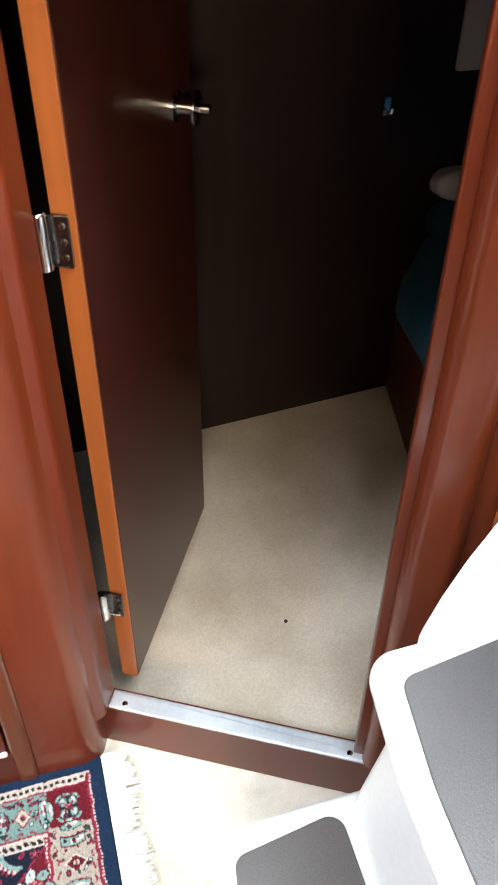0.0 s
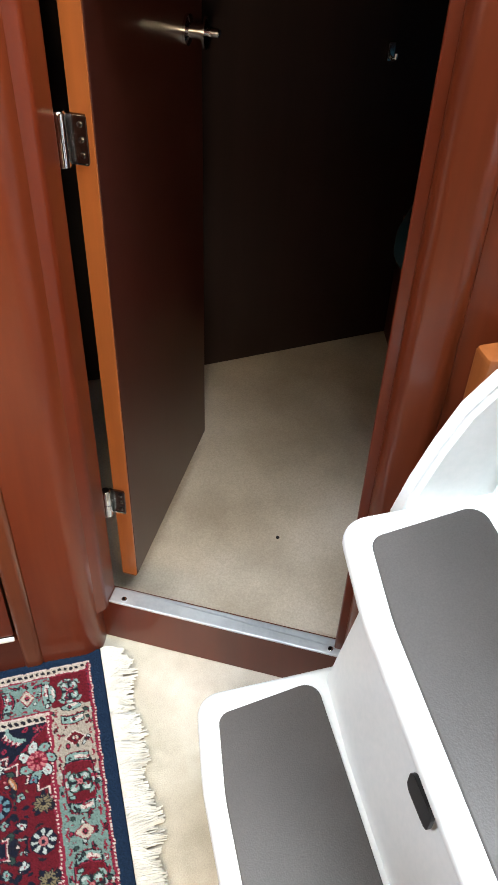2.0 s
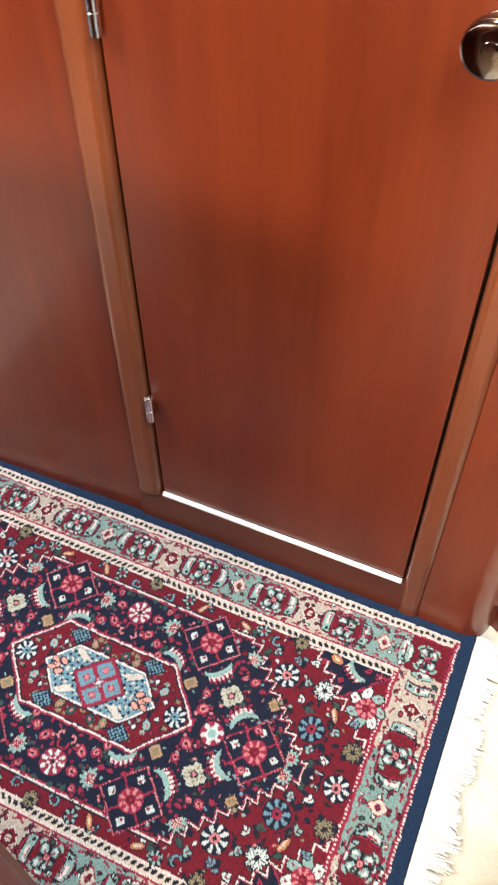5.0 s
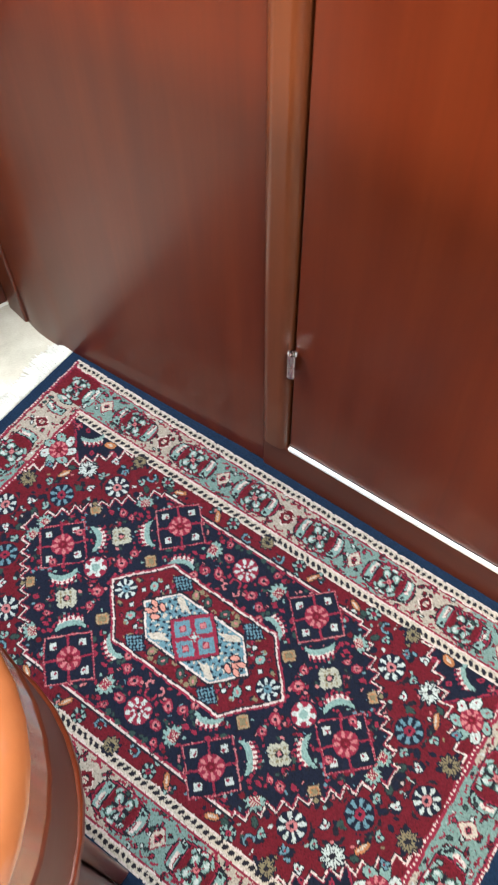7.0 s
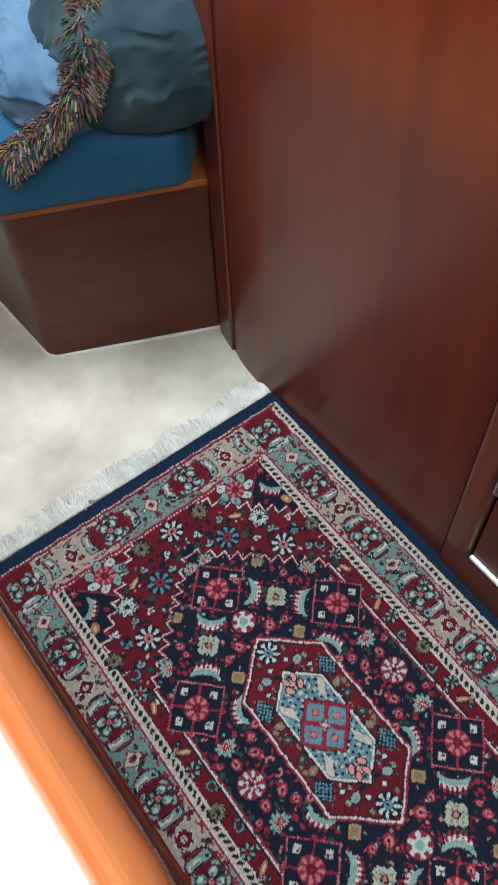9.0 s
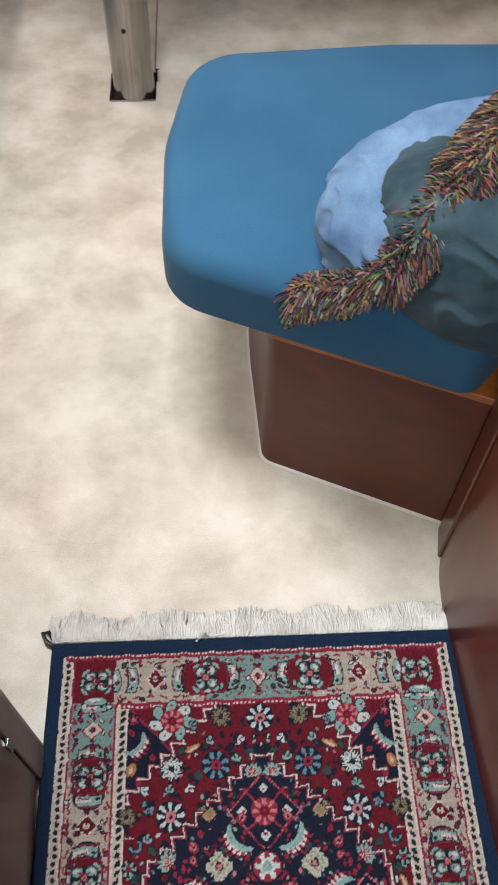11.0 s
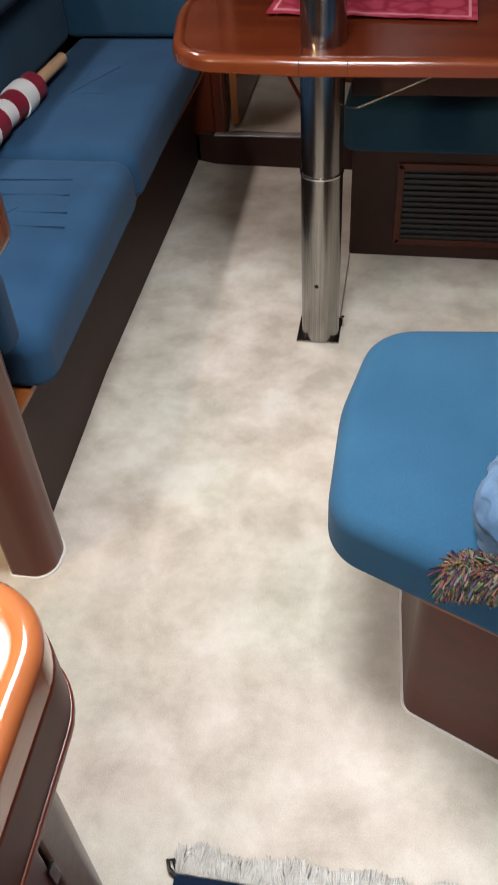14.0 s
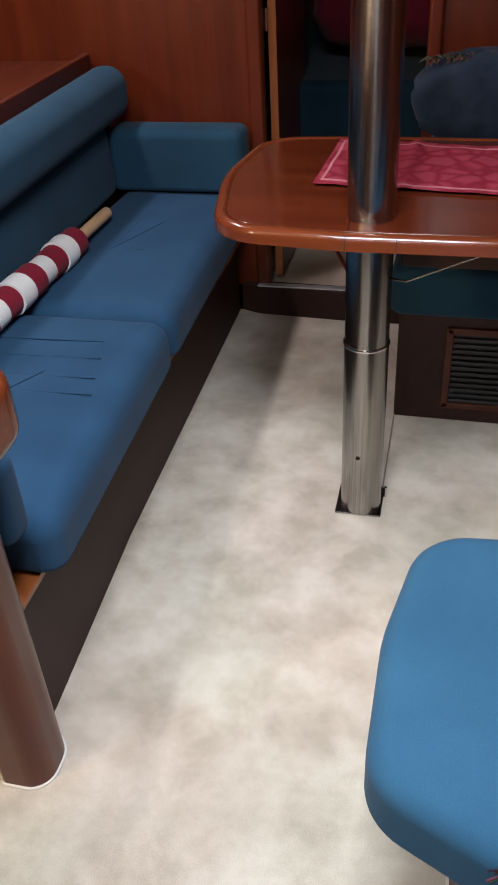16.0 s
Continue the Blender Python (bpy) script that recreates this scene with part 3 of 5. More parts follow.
part("step_board", prism(roundpoly([(-1.06, 2.43), (-0.97, 2.395), (-0.66, 2.378), (-0.44, 2.378), (-0.44, 2.42), (-1.06, 2.44)], [0, 0.12, 0.2, 0, 0, 0], 6), 0.0, 0.108, 0.006), SIDE_SHADED, fb)
part("metal_strip", box(-0.97, 2.383, 0.108, -0.45, 2.41, 0.1135, 0.002), ALU, fb, "aluminium strip on the doorway step")
d3 = thing("door_3", (-0.91, 2.47, 0), "open door to the forward cabin seen edge-on", "door", kind="structure")
part("leaf", box(-0.918, 2.463, 0.12, -0.893, 2.95, CEIL - 0.12, 0.002), MAHOGANY, d3)
part("edge_banding", box(-0.918, 2.458, 0.12, -0.893, 2.4635, CEIL - 0.12, 0.001), EDGE, d3, "honey-coloured solid edge")
for z in (0.30, 0.90):
    part("hinge", turned([(0.007, 0), (0.007, 0.03), (0.006, 0.031), (0.007, 0.032), (0.007, 0.06)], Matrix.Translation((-0.922, 2.452, z)), 14), CHROME, d3)
vb = thing("forward_berth", (-0.5, 3.4, 0.1), "berth base in the forward cabin", "bed")
part("base", prism([(-0.95, 2.98), (-0.86, 2.98), (-0.3, 2.85), (0.8, 2.85), (0.8, 4.15), (-1.5, 4.15), (-1.5, 2.98)], 0.1, 0.46), MAHOGANY_X, vb)
solid("berth_mattress", prism(rect(-1.48, 2.84, 0.78, 4.14, 0.06, 4), 0.46, 0.67, 0.04, 0.02, 4), TEAL_SHADED, "teal mattress on the forward berth, shade in its colour", "mattress")
solid("maroon_blanket", pad(-0.62, 3.5, 0.86, 0.28, 0.5, 0.16, None, 0.35, 0.06, 5), MAROON, "maroon blanket heaped on the forward berth", "blanket")

# ---- companionway steps ----
st = thing("companionway_steps", (-0.6, -1.5, 0), "white moulded companionway steps with grey treads", "stairs")


def step(z0, z1, yf, xs, xp=-1.05, back=-1.9):
    """One moulded step: a set-back riser under a rounded lip with a grey tread."""
    mid = (xs + xp) / 2
    bm = prism(roundpoly([(xs - 0.002, yf - 0.032), (xs - 0.12, yf - 0.022), (mid, yf - 0.014), (xp, yf - 0.022), (xp, back), (xs - 0.002, back)], [0.014, 0.3, 0.5, 0, 0, 0], 8), z0, z1 - 0.02, 0.004)
    for v in bm.verts:
        if v.co.y > back + 0.1:
            v.co.y -= 0.055 * min(1, (v.co.z - z0) / (z1 - z0))
            v.co.x -= 0.008 * (v.co.z - z0) / (z1 - z0) if v.co.x > mid else 0
    part("riser", bm, GELCOAT, st)
    part("lip", prism(roundpoly([(xs + 0.001, yf - 0.019), (xs - 0.12, yf - 0.001), (mid, yf + 0.011), (xp - 0.01, yf - 0.012), (xp - 0.01, back), (xs + 0.007, back)], [0.034, 0.3, 0.5, 0, 0, 0], 8), z1 - 0.024, z1, 0.012, 0.008), GELCOAT, st)
    part("tread", prism(roundpoly([(xs - 0.036, yf - 0.040), (xs - 0.14, yf - 0.024), (mid, yf - 0.012), (xp + 0.02, yf - 0.032), (xp + 0.02, yf - 0.180), (mid, yf - 0.166), (xs - 0.018, yf - 0.176)], [0.018, 0.3, 0.5, 0.012, 0.012, 0.5, 0.02], 6), z1 + 0.0005, z1 + 0.0035, 0.002), TREAD, st, "grey non-slip tread pad")


step(0.0, 0.293, -1.068, -0.253)
step(0.293, 0.603, -1.227, -0.262)
step(0.603, 0.913, -1.386, -0.264)
step(0.913, 1.223, -1.545, -0.264)
# side cheek rising beside the upper steps
bm = bmesh.new()
cheek = [(-1.318, 0.575), (-1.332, 0.625), (-1.350, 0.675), (-1.372, 0.722), (-1.402, 0.758), (-1.5, 0.84), (-1.9, 1.25), (-1.9, 0.3), (-1.318, 0.3)]
lo_, hi_ = [bm.verts.new((-0.234, y, z)) for y, z in cheek], [bm.verts.new((-0.262, y, z)) for y, z in cheek]
bm.faces.new(lo_)
bm.faces.new(list(reversed(hi_)))
for i in range(len(cheek)):
    j = (i + 1) % len(cheek)
    bm.faces.new((lo_[j], lo_[i], hi_[i], hi_[j]))
bmesh.ops.recalc_face_normals(bm, faces=bm.faces)
bmesh.ops.bevel(bm, geom=[e for e in bm.edges if e.calc_face_angle(0) > 1.2], offset=0.006, segments=3, affect="EDGES")
part("side_cheek", bm, GELCOAT, st)
fl = part("flush_latch", prism(roundpoly([(-0.490, -0.017), (-0.540, -0.017), (-0.540, 0.017), (-0.490, 0.017)], 0.010, 5), 0.0, 0.006, 0.002), BLACK, st, "black flush pull latch")
fl.data.transform(Matrix.Translation((0.006, -1.2592, 0.448)) @ pose(0, 0, 0, 90, 0, 0))
ring = part("pull_ring", tube([(-0.515 + 0.013 * math.cos(a * math.pi / 8), 0.009 * math.sin(a * math.pi / 8), 0.007) for a in range(17)], 0.0018, 6), CHROME, fl)
ring.data.transform(Matrix.Translation((0.006, -1.2592, 0.448)) @ pose(0, 0, 0, 90, 0, 0))
solid("wood_corner_block", box(-0.233, -1.47, 0.66, -0.200, -1.398, 0.765, 0.006), EDGE, "small honey-coloured wooden block beside the steps", "wood block")

# ---- galley island ----
isl = thing("galley_cabinet", (-0.9, -0.4, 0), "glossy mahogany galley cabinet with greige corner post", "cabinet")
part("body", prism(roundpoly([(-0.592, -0.66), (-0.592, -0.155), (-0.64, -0.10), (-1.5, -0.10), (-1.5, -0.66)], [0.03, 0.0, 0.02, 0, 0], 6), 0.0, 0.80), MAHOGANY, isl)
part("corner_post", prism(roundpoly([(-0.5885, -0.165), (-0.572, -0.165), (-0.572, -0.118), (-0.62, -0.085), (-0.66, -0.085), (-0.66, -0.102)], [0, 0.004, 0.03, 0.03, 0, 0], 6), 0.0, 0.80), GREIGE, isl, "greige rounded corner post")
cd = part("door", box(-0.590, -0.60, 0.05, -0.572, -0.170, 0.70, 0.003), MAHOGANY, isl)
for z in (0.20, 0.57):
    part("hinge", box(-0.5735, -0.176, z, -0.568, -0.165, z + 0.03, 0.001), SMOKED, cd)
part("upper_rail", box(-0.592, -0.65, 0.72, -0.566, -0.16, 0.80, 0.004), MAHOGANY_Y, isl)
for ob in isl.children:
    if ob.name.split(".")[0] in ("body", "door", "upper_rail"):
        for v in ob.data.vertices:
            v.co.x += 0.036 * max(0.0, -0.165 - v.co.y)
wt = thing("worktop", (-0.9, -0.38, 0.8), "white worktop with honey-coloured wooden fiddle rail", "worktop")
OUT = roundpoly([(-0.519, -0.712), (-0.523, -0.40), (-0.533, -0.068), (-0.72, -0.058), (-1.55, -0.058), (-1.55, -0.710)], [0.092, 0.8, 0.07, 0.3, 0, 0], 10)
part("surface", prism(inset(OUT, 0.02), 0.80, 0.860), LAMINATE, wt)


def ring_solid(outer, width, z0, z1, r):
    """A rounded rail that follows an outline."""
    prof = [(0, z0), (0, z1 - r)] + [(r * (1 - math.cos(a)), z1 - r + r * math.sin(a)) for a in (0.2, 0.4, 0.6, 0.8, 1.0, 1.2, 1.4, 1.5708)]
    prof += [(width - r * (1 - math.cos(a)), z1 - r + r * math.sin(a)) for a in (1.5708, 1.4, 1.2, 1.0, 0.8, 0.6, 0.4, 0.2)] + [(width, z1 - r), (width, z0)]
    bm = bmesh.new()
    loops = [[bm.verts.new((p.x, p.y, z)) for p in (inset(outer, d) if d > 1e-6 else outer)] for d, z in prof]
    loops.append(loops[0])
    for a, b in zip(loops, loops[1:]):
        for i in range(len(a)):
            j = (i + 1) % len(a)
            bm.faces.new((a[i], a[j], b[j], b[i]))
    bmesh.ops.recalc_face_normals(bm, faces=bm.faces)
    return bm


part("fiddle_rail", ring_solid(OUT, 0.025, 0.832, 0.872, 0.0135), RIM, wt, "rounded honey-varnished wooden rail")
part("edge_band", ring_solid(inset(OUT, -0.001), 0.02, 0.775, 0.832, 0.004), MAHOGANY_Y, wt, "glossy mahogany edge band")
part("edge_bead", ring_solid(inset(OUT, -0.003), 0.02, 0.768, 0.775, 0.002), MAHOGANY, wt)

# ---- bench beside the head wall ----
bn = thing("bench", (-0.05, 0.6, 0), "mahogany bench base with slanted end panel", "bench")
part("base", prism(roundpoly([(0.046, 0.214), (-0.243, 0.346), (-0.254, 0.56), (-0.254, 0.66), (0.04, 0.72), (0.88, 0.72), (0.88, 0.30), (0.10, 0.26)], [0.0, 0.028, 0.1, 0.03, 0, 0, 0, 0], 6), 0.0, 0.335), MAHOGANY_X, bn)
part("ledge", prism(roundpoly([(0.052, 0.205), (-0.25, 0.338), (-0.26, 0.66), (0.04, 0.73), (0.88, 0.73), (0.88, 0.32), (0.12, 0.262)], [0.0, 0.02, 0.03, 0, 0, 0, 0], 5), 0.335, 0.347, 0.003), EDGE, bn, "honey-coloured ledge under the cushion")
CUSH = [(-0.388, 0.384), (0.008, 0.204), (0.11, 0.31), (0.30, 0.38), (0.86, 0.38), (0.86, 0.85), (-0.02, 0.862), (-0.345, 0.835), (-0.386, 0.62)]
solid("bench_cushion", prism(roundpoly(CUSH, [0.085, 0.03, 0.03, 0.05, 0.02, 0.02, 0.2, 0.10, 0.3], 9), 0.347, 0.46, 0.035, 0.022, 6, 0.010), BLUE, "bright blue upholstered bench cushion with rounded corners", "cushion")



def sealant_line(name, poly):
    """A thin white bead of sealant where a base meets the sole."""
    return solid(name, prism(inset(poly, -0.0045), 0.0, 0.0040, 0.002), SEALANT, "thin white sealant bead along the base", "sealant bead")


sealant_line("sealant_bead", roundpoly([(0.046, 0.214), (-0.243, 0.346), (-0.254, 0.56), (-0.254, 0.66), (0.04, 0.72), (0.10, 0.26)], [0.0, 0.028, 0.1, 0.03, 0, 0], 6))
sealant_line("sealant_bead", roundpoly([(-0.950, 0.536), (-0.950, 0.652), (-1.100, 0.652), (-1.036, 0.536)], [0.052, 0.050, 0, 0.012], 8))
solid("trim_sole_seam", box(-0.4515, 1.49, 0.0, -0.4475, 1.824, 0.0012, 0.0004), GREIGE, "thin seam strip in the sole beside the post", "trim", "structure")

# ---- saloon ----
post = thing("compression_post", (-0.498, 1.41, 0), "brushed stainless mast post rising through the table", "post")
part("base_plate", box(-0.556, 1.372, 0.0, -0.444, 1.484, 0.006, 0.002), STEEL, post)
part("sleeve", turned([(0.049, 0.006), (0.049, 0.462), (0.0482, 0.464)], Matrix.Translation((-0.497, 1.418, 0)), 40), STEEL, post)
part("collar", turned([(0.0505, 0.458), (0.0515, 0.461), (0.0505, 0.464)], Matrix.Translation((-0.497, 1.418, 0)), 40), CHROME, post)
part("tube", turned([(0.0480, 0.46), (0.0480, CEIL)], Matrix.Translation((-0.497, 1.418, 0)), 40), STEEL, post)
# solid black disc; the hole's inner shade is its colour
part("bolt_hole", turned([(0.0055, 0), (0.0055, 0.0015)], Matrix.Translation((-0.503, 1.3705, 0.177)) @ pose(0, 0, 0, 90, 0, 0), 14), DARKGAP, post)
part("foot_hinge", turned([(0.004, 0), (0.004, 0.03)], Matrix.Translation((-0.44, 1.45, 0.004)), 10), CHROME, post)

tb = thing("saloon_table", (-0.4, 1.52, 0), "glossy mahogany drop-leaf saloon table with rounded edge", "table")
WHOLE = roundpoly([(-0.5347, 1.3059), (-0.8061, 1.334), (-0.8612, 1.6448), (-0.8223, 1.9427), (-0.5347, 1.96), (0.2461, 1.9427), (0.354, 1.9038), (0.354, 1.375), (0.2461, 1.3103)], [0, 0.13, 0.5, 0.12, 0, 0.1, 0.1, 0.1, 0.1], 8)
TOPZ = 0.745
inner = inset(WHOLE, 0.027)
for name, keep, edge in (("leaf", lambda p: p.x < -0.5412, -0.5354), ("leaf", lambda p: p.x > -0.5212, -0.5340)):
    pts = [p for p in inner if keep(p)]
    c = sum(pts, Vector((0, 0))) / len(pts)
    pts = sorted(pts + [Vector((edge, 1.3329)), Vector((edge, 1.9330))], key=lambda p: math.atan2(p.y - 1.633, p.x - (c.x * 0.6 + edge * 0.4)))
    part(name, prism(pts, TOPZ - 0.03, TOPZ - 0.0025, 0.0015), TABLE, tb)
part("edge_moulding", ring_solid(WHOLE, 0.030, TOPZ - 0.032, TOPZ, 0.0145), TABLE_RIM, tb, "rounded lighter edge moulding")
for x, y in ((-0.5347, 1.3051), (-0.4380, 1.3063)):
    part("seam", box(x - 0.0007, y, TOPZ - 0.031, x + 0.0007, y + 0.03, TOPZ - 0.002, 0.0003), DARKGAP, tb)
part("leg", box(-0.44, 1.50, 0.60, 0.10, 1.72, 0.714, 0.006), SIDE_SHADED, tb)
part("strut", tube([(-0.452, 1.43, 0.606), (-0.42, 1.40, 0.614), (-0.265, 1.40, 0.683), (-0.20, 1.40, 0.714)], 0.0022), STEEL, tb, "thin metal leaf support")
part("strut", tube([(-0.545, 1.46, 0.60), (-0.60, 1.54, 0.65), (-0.66, 1.62, 0.714)], 0.0042), MAHOGANY, tb)


def runner():
    bm = bmesh.new()
    c = [Vector((-0.641, 1.580)), Vector((-0.182, 1.533)), Vector((-0.175, 1.848)), Vector((-0.624, 1.917))]
    nx, ny = 72, 36
    g = []
    for i in range(nx + 1):
        u = i / nx
        row = []
        for j in range(ny + 1):
            v = j / ny
            p = c[0].lerp(c[1], u).lerp(c[3].lerp(c[2], u), v)
            z = TOPZ + 0.0035 + 0.006 * max(0, noise.noise(Vector((p.x * 14, p.y * 14, 0)))) + 0.007 * math.exp(-((u - 0.42) / 0.03) ** 2) * (0.3 + v * 0.7)
            row.append(bm.verts.new((p.x, p.y, z)))
        g.append(row)
    for i in range(nx):
        for j in range(ny):
            f = bm.faces.new((g[i][j], g[i + 1][j], g[i + 1][j + 1], g[i][j + 1]))
            if (i in (2, nx - 3) and 1 < j < ny - 2) or (j in (2, ny - 3) and 1 < i < nx - 2):
                f.material_index = 1
    bmesh.ops.recalc_face_normals(bm, faces=bm.faces)
    return bm


rn = solid("table_runner", runner(), RUNNER, "red damask table runner with pale hem line", "table runner")
rn.data.materials.append(RUNNER_HEM)

# port settee
sb = thing("settee", (-1.2, 1.5, 0), "mahogany settee base with shade in its colour", "sofa")
# base front has its shade below the cushions in the wood colour
part("base", prism(roundpoly([(-1.006, 0.66), (-1.032, 1.2), (-1.044, 2.415), (-2.05, 2.415), (-2.05, 0.66)], 0.0), 0.0, 0.31), SIDE_SHADED, sb)
part("ledge", box(-2.05, 0.66, 0.31, -0.992, 2.415, 0.325, 0.003), EDGE, sb)
SEAT = [[(-0.945, 0.742), (-0.968, 1.49), (-1.44, 1.49), (-1.46, 0.742)], [(-0.968, 1.494), (-0.99, 2.40), (-1.40, 2.40), (-1.44, 1.494)]]
for poly in SEAT:
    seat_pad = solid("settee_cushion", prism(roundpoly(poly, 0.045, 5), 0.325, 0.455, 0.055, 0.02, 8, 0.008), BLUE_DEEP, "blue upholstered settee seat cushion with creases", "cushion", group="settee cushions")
    if poly is SEAT[0]:
        for dz in (0.0, 0.036, 0.075, 0.105):
            y = 1.34 - dz * 2.05
            part("crease", tube([(-1.36, y - 0.012, 0.4605), (-1.22, y - 0.010, 0.4615), (-1.075 + dz * 0.5, y, 0.4605)], 0.0016, 6), BLUE_DEEP, seat_pad)
solid("settee_long_cushion", bar_y(-1.52, 0.455, -1.385, 0.69, 0.75, 2.285, 0.035, 0.03, -2), BLUE_SHADED, "blue lower back cushion of the settee", "cushion")
solid("settee_bolster", bar_y(-1.462, 0.680, -1.335, 0.832, 0.75, 2.375, 0.058, 0.05, 0), BLUE_SHADED, "blue rolled bolster along the settee back", "cushion")
solid("settee_end_cushion", prism(rect(-1.415, 2.29, -0.975, 2.412, 0.03, 4), 0.462, 0.655, 0.03, 0.02, 5, 0.004), BLUE_SHADED, "blue end cushion against the bulkhead", "cushion")
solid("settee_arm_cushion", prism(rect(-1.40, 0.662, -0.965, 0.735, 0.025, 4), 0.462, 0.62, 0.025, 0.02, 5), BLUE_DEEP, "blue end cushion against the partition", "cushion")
sh = thing("shelf_locker", (-1.7, 1.5, 0.8), "dark mahogany shelf behind the settee", "shelf")
part("board", box(-2.08, 0.66, 0.80, -1.492, 2.415, 0.83, 0.006), MAHOGANY_Y, sh)
part("fiddle", box(-1.492, 0.66, 0.775, -1.466, 2.405, 0.856, 0.010), MAHOGANY_Y, sh)
part("backing", box(-2.09, 0.66, 0.325, -1.53, 2.415, 0.80, 0.003), MAHOGANY_Y, sh)

fg = thing("rolled_flag", (-1.3, 1.6, 0.47), "red and white striped flag rolled on a wooden staff", "flag")
F0, F1 = Vector((-1.328, 2.03, 0.492)), Vector((-1.352, 1.20, 0.505))
ax = (F1 - F0)
part("staff", tube([F0, F0 + ax * 0.10, F0 + ax * 0.12, F0 + ax * 0.9], 0.017, 14), PINE, fg, "pale wooden staff")
for k in range(9):
    a, b = 0.27 + k * 0.075, 0.27 + (k + 1) * 0.075
    r = 0.040 + 0.004 * math.sin(k * 1.7)
    part("stripe", tube([F0 + ax * (a + (b - a) * f) for f in (0, 0.15, 0.5, 0.85, 1.0)], r, 18), (FLAG_RED if k % 2 == 0 else WHITE_CLOTH), fg)

pt = thing("partition", (-1.3, 0.59, 0), "rounded mahogany partition end beside the settee", "partition")
part("pillar", prism(roundpoly([(-0.950, 0.536), (-0.950, 0.652), (-1.106, 0.652), (-1.036, 0.536)], [0.052, 0.050, 0.004, 0.012], 8), 0.0, 0.715, 0.01), MAHOGANY, pt)
part("panel", box(-2.08, 0.630, 0.0, -1.108, 0.652, 0.715, 0.003), MAHOGANY, pt)
part("cap_rail", prism(roundpoly([(-0.872, 0.505), (-0.872, 0.67), (-2.08, 0.67), (-2.08, 0.515)], [0.07, 0.07, 0, 0], 8), 0.715, 0.83, 0.03, 0.03, 5), TABLE_RIM, pt, "rounded lighter cap rail")

# dinette seat behind the table
ds = thing("dinette_bench", (0.1, 2.1, 0), "mahogany dinette base with black grille, shade in its colour", "bench")
part("base", prism(roundpoly([(-0.452, 1.826), (0.88, 1.815), (0.88, 2.415), (-0.452, 2.415)], [0.008, 0, 0, 0]), 0.0, 0.325), SIDE_SHADED, ds)
gr = part("grille", ring_solid(rect(-0.325, 0.04, 0.05, 0.293, 0.004, 2), 0.02, 0.0, 0.01, 0.003), MAHOGANY_X, ds, "framed ventilation grille")
gr.data.transform(Matrix.Translation((0, 1.828, 0)) @ pose(0, 0, 0, 90, 0, 0))
gb = part("backing", box(-0.306, 1.8235, 0.059, 0.031, 1.8265, 0.274, 0.001), BLACK, gr)
for k in range(12):
    z = 0.066 + k * 0.0172
    part("slat", box(-0.305, 1.816, z, 0.03, 1.8235, z + 0.0095, 0.0015), BLACK, gr)
# shade under the table is in this cushion's cloth colour
solid("dinette_cushion", prism(roundpoly([(-0.48, 1.80), (0.86, 1.79), (0.86, 2.40), (-0.46, 2.40)], [0.04, 0.02, 0.02, 0.03], 5), 0.327, 0.47, 0.035, 0.02, 5, 0.01), BLUE_SHADED, "blue dinette seat cushion with shade in its colour", "cushion")
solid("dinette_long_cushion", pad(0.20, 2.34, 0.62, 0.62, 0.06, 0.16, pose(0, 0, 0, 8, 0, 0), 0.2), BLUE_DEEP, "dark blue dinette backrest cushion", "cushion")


def pillow_with_fringe(name, x, y, z, sx, sy, sz, m, label, cover):
    t = thing(name, (x, y, z - sz), label, "pillow")
    part("cover", pad(x, y, z, sx, sy, sz, m, 0.4, 0.06, 10), cover, t)
    return t


pl = pillow_with_fringe("dark_pillow", -0.13, 2.26, 0.76, 0.34, 0.06, 0.13, pose(0, 0, 0, 14, 0, 0), "navy velvet pillow with fringed top", VELVET_NAVY)

# ---- rug ----
CX, CY, HW, HL = -0.270, -0.4745, 0.306, 0.5005
RED, NAVY, TEALC, CREAM = (0.088, 0.0055, 0.0115), (0.006, 0.008, 0.018), (0.155, 0.245, 0.225), (0.36, 0.32, 0.265)
PINK, OLIVE, SKY, RUST, DARK, EDGEC = (0.34, 0.12, 0.125), (0.15, 0.125, 0.072), (0.085, 0.165, 0.20), (0.30, 0.12, 0.05), (0.010, 0.009, 0.015), (0.006, 0.0165, 0.040)
WHITEC, ROSE, DARKGREEN = (0.34, 0.38, 0.36), (0.17, 0.014, 0.032), (0.022, 0.044, 0.038)
LINE = (0.44, 0.37, 0.34)


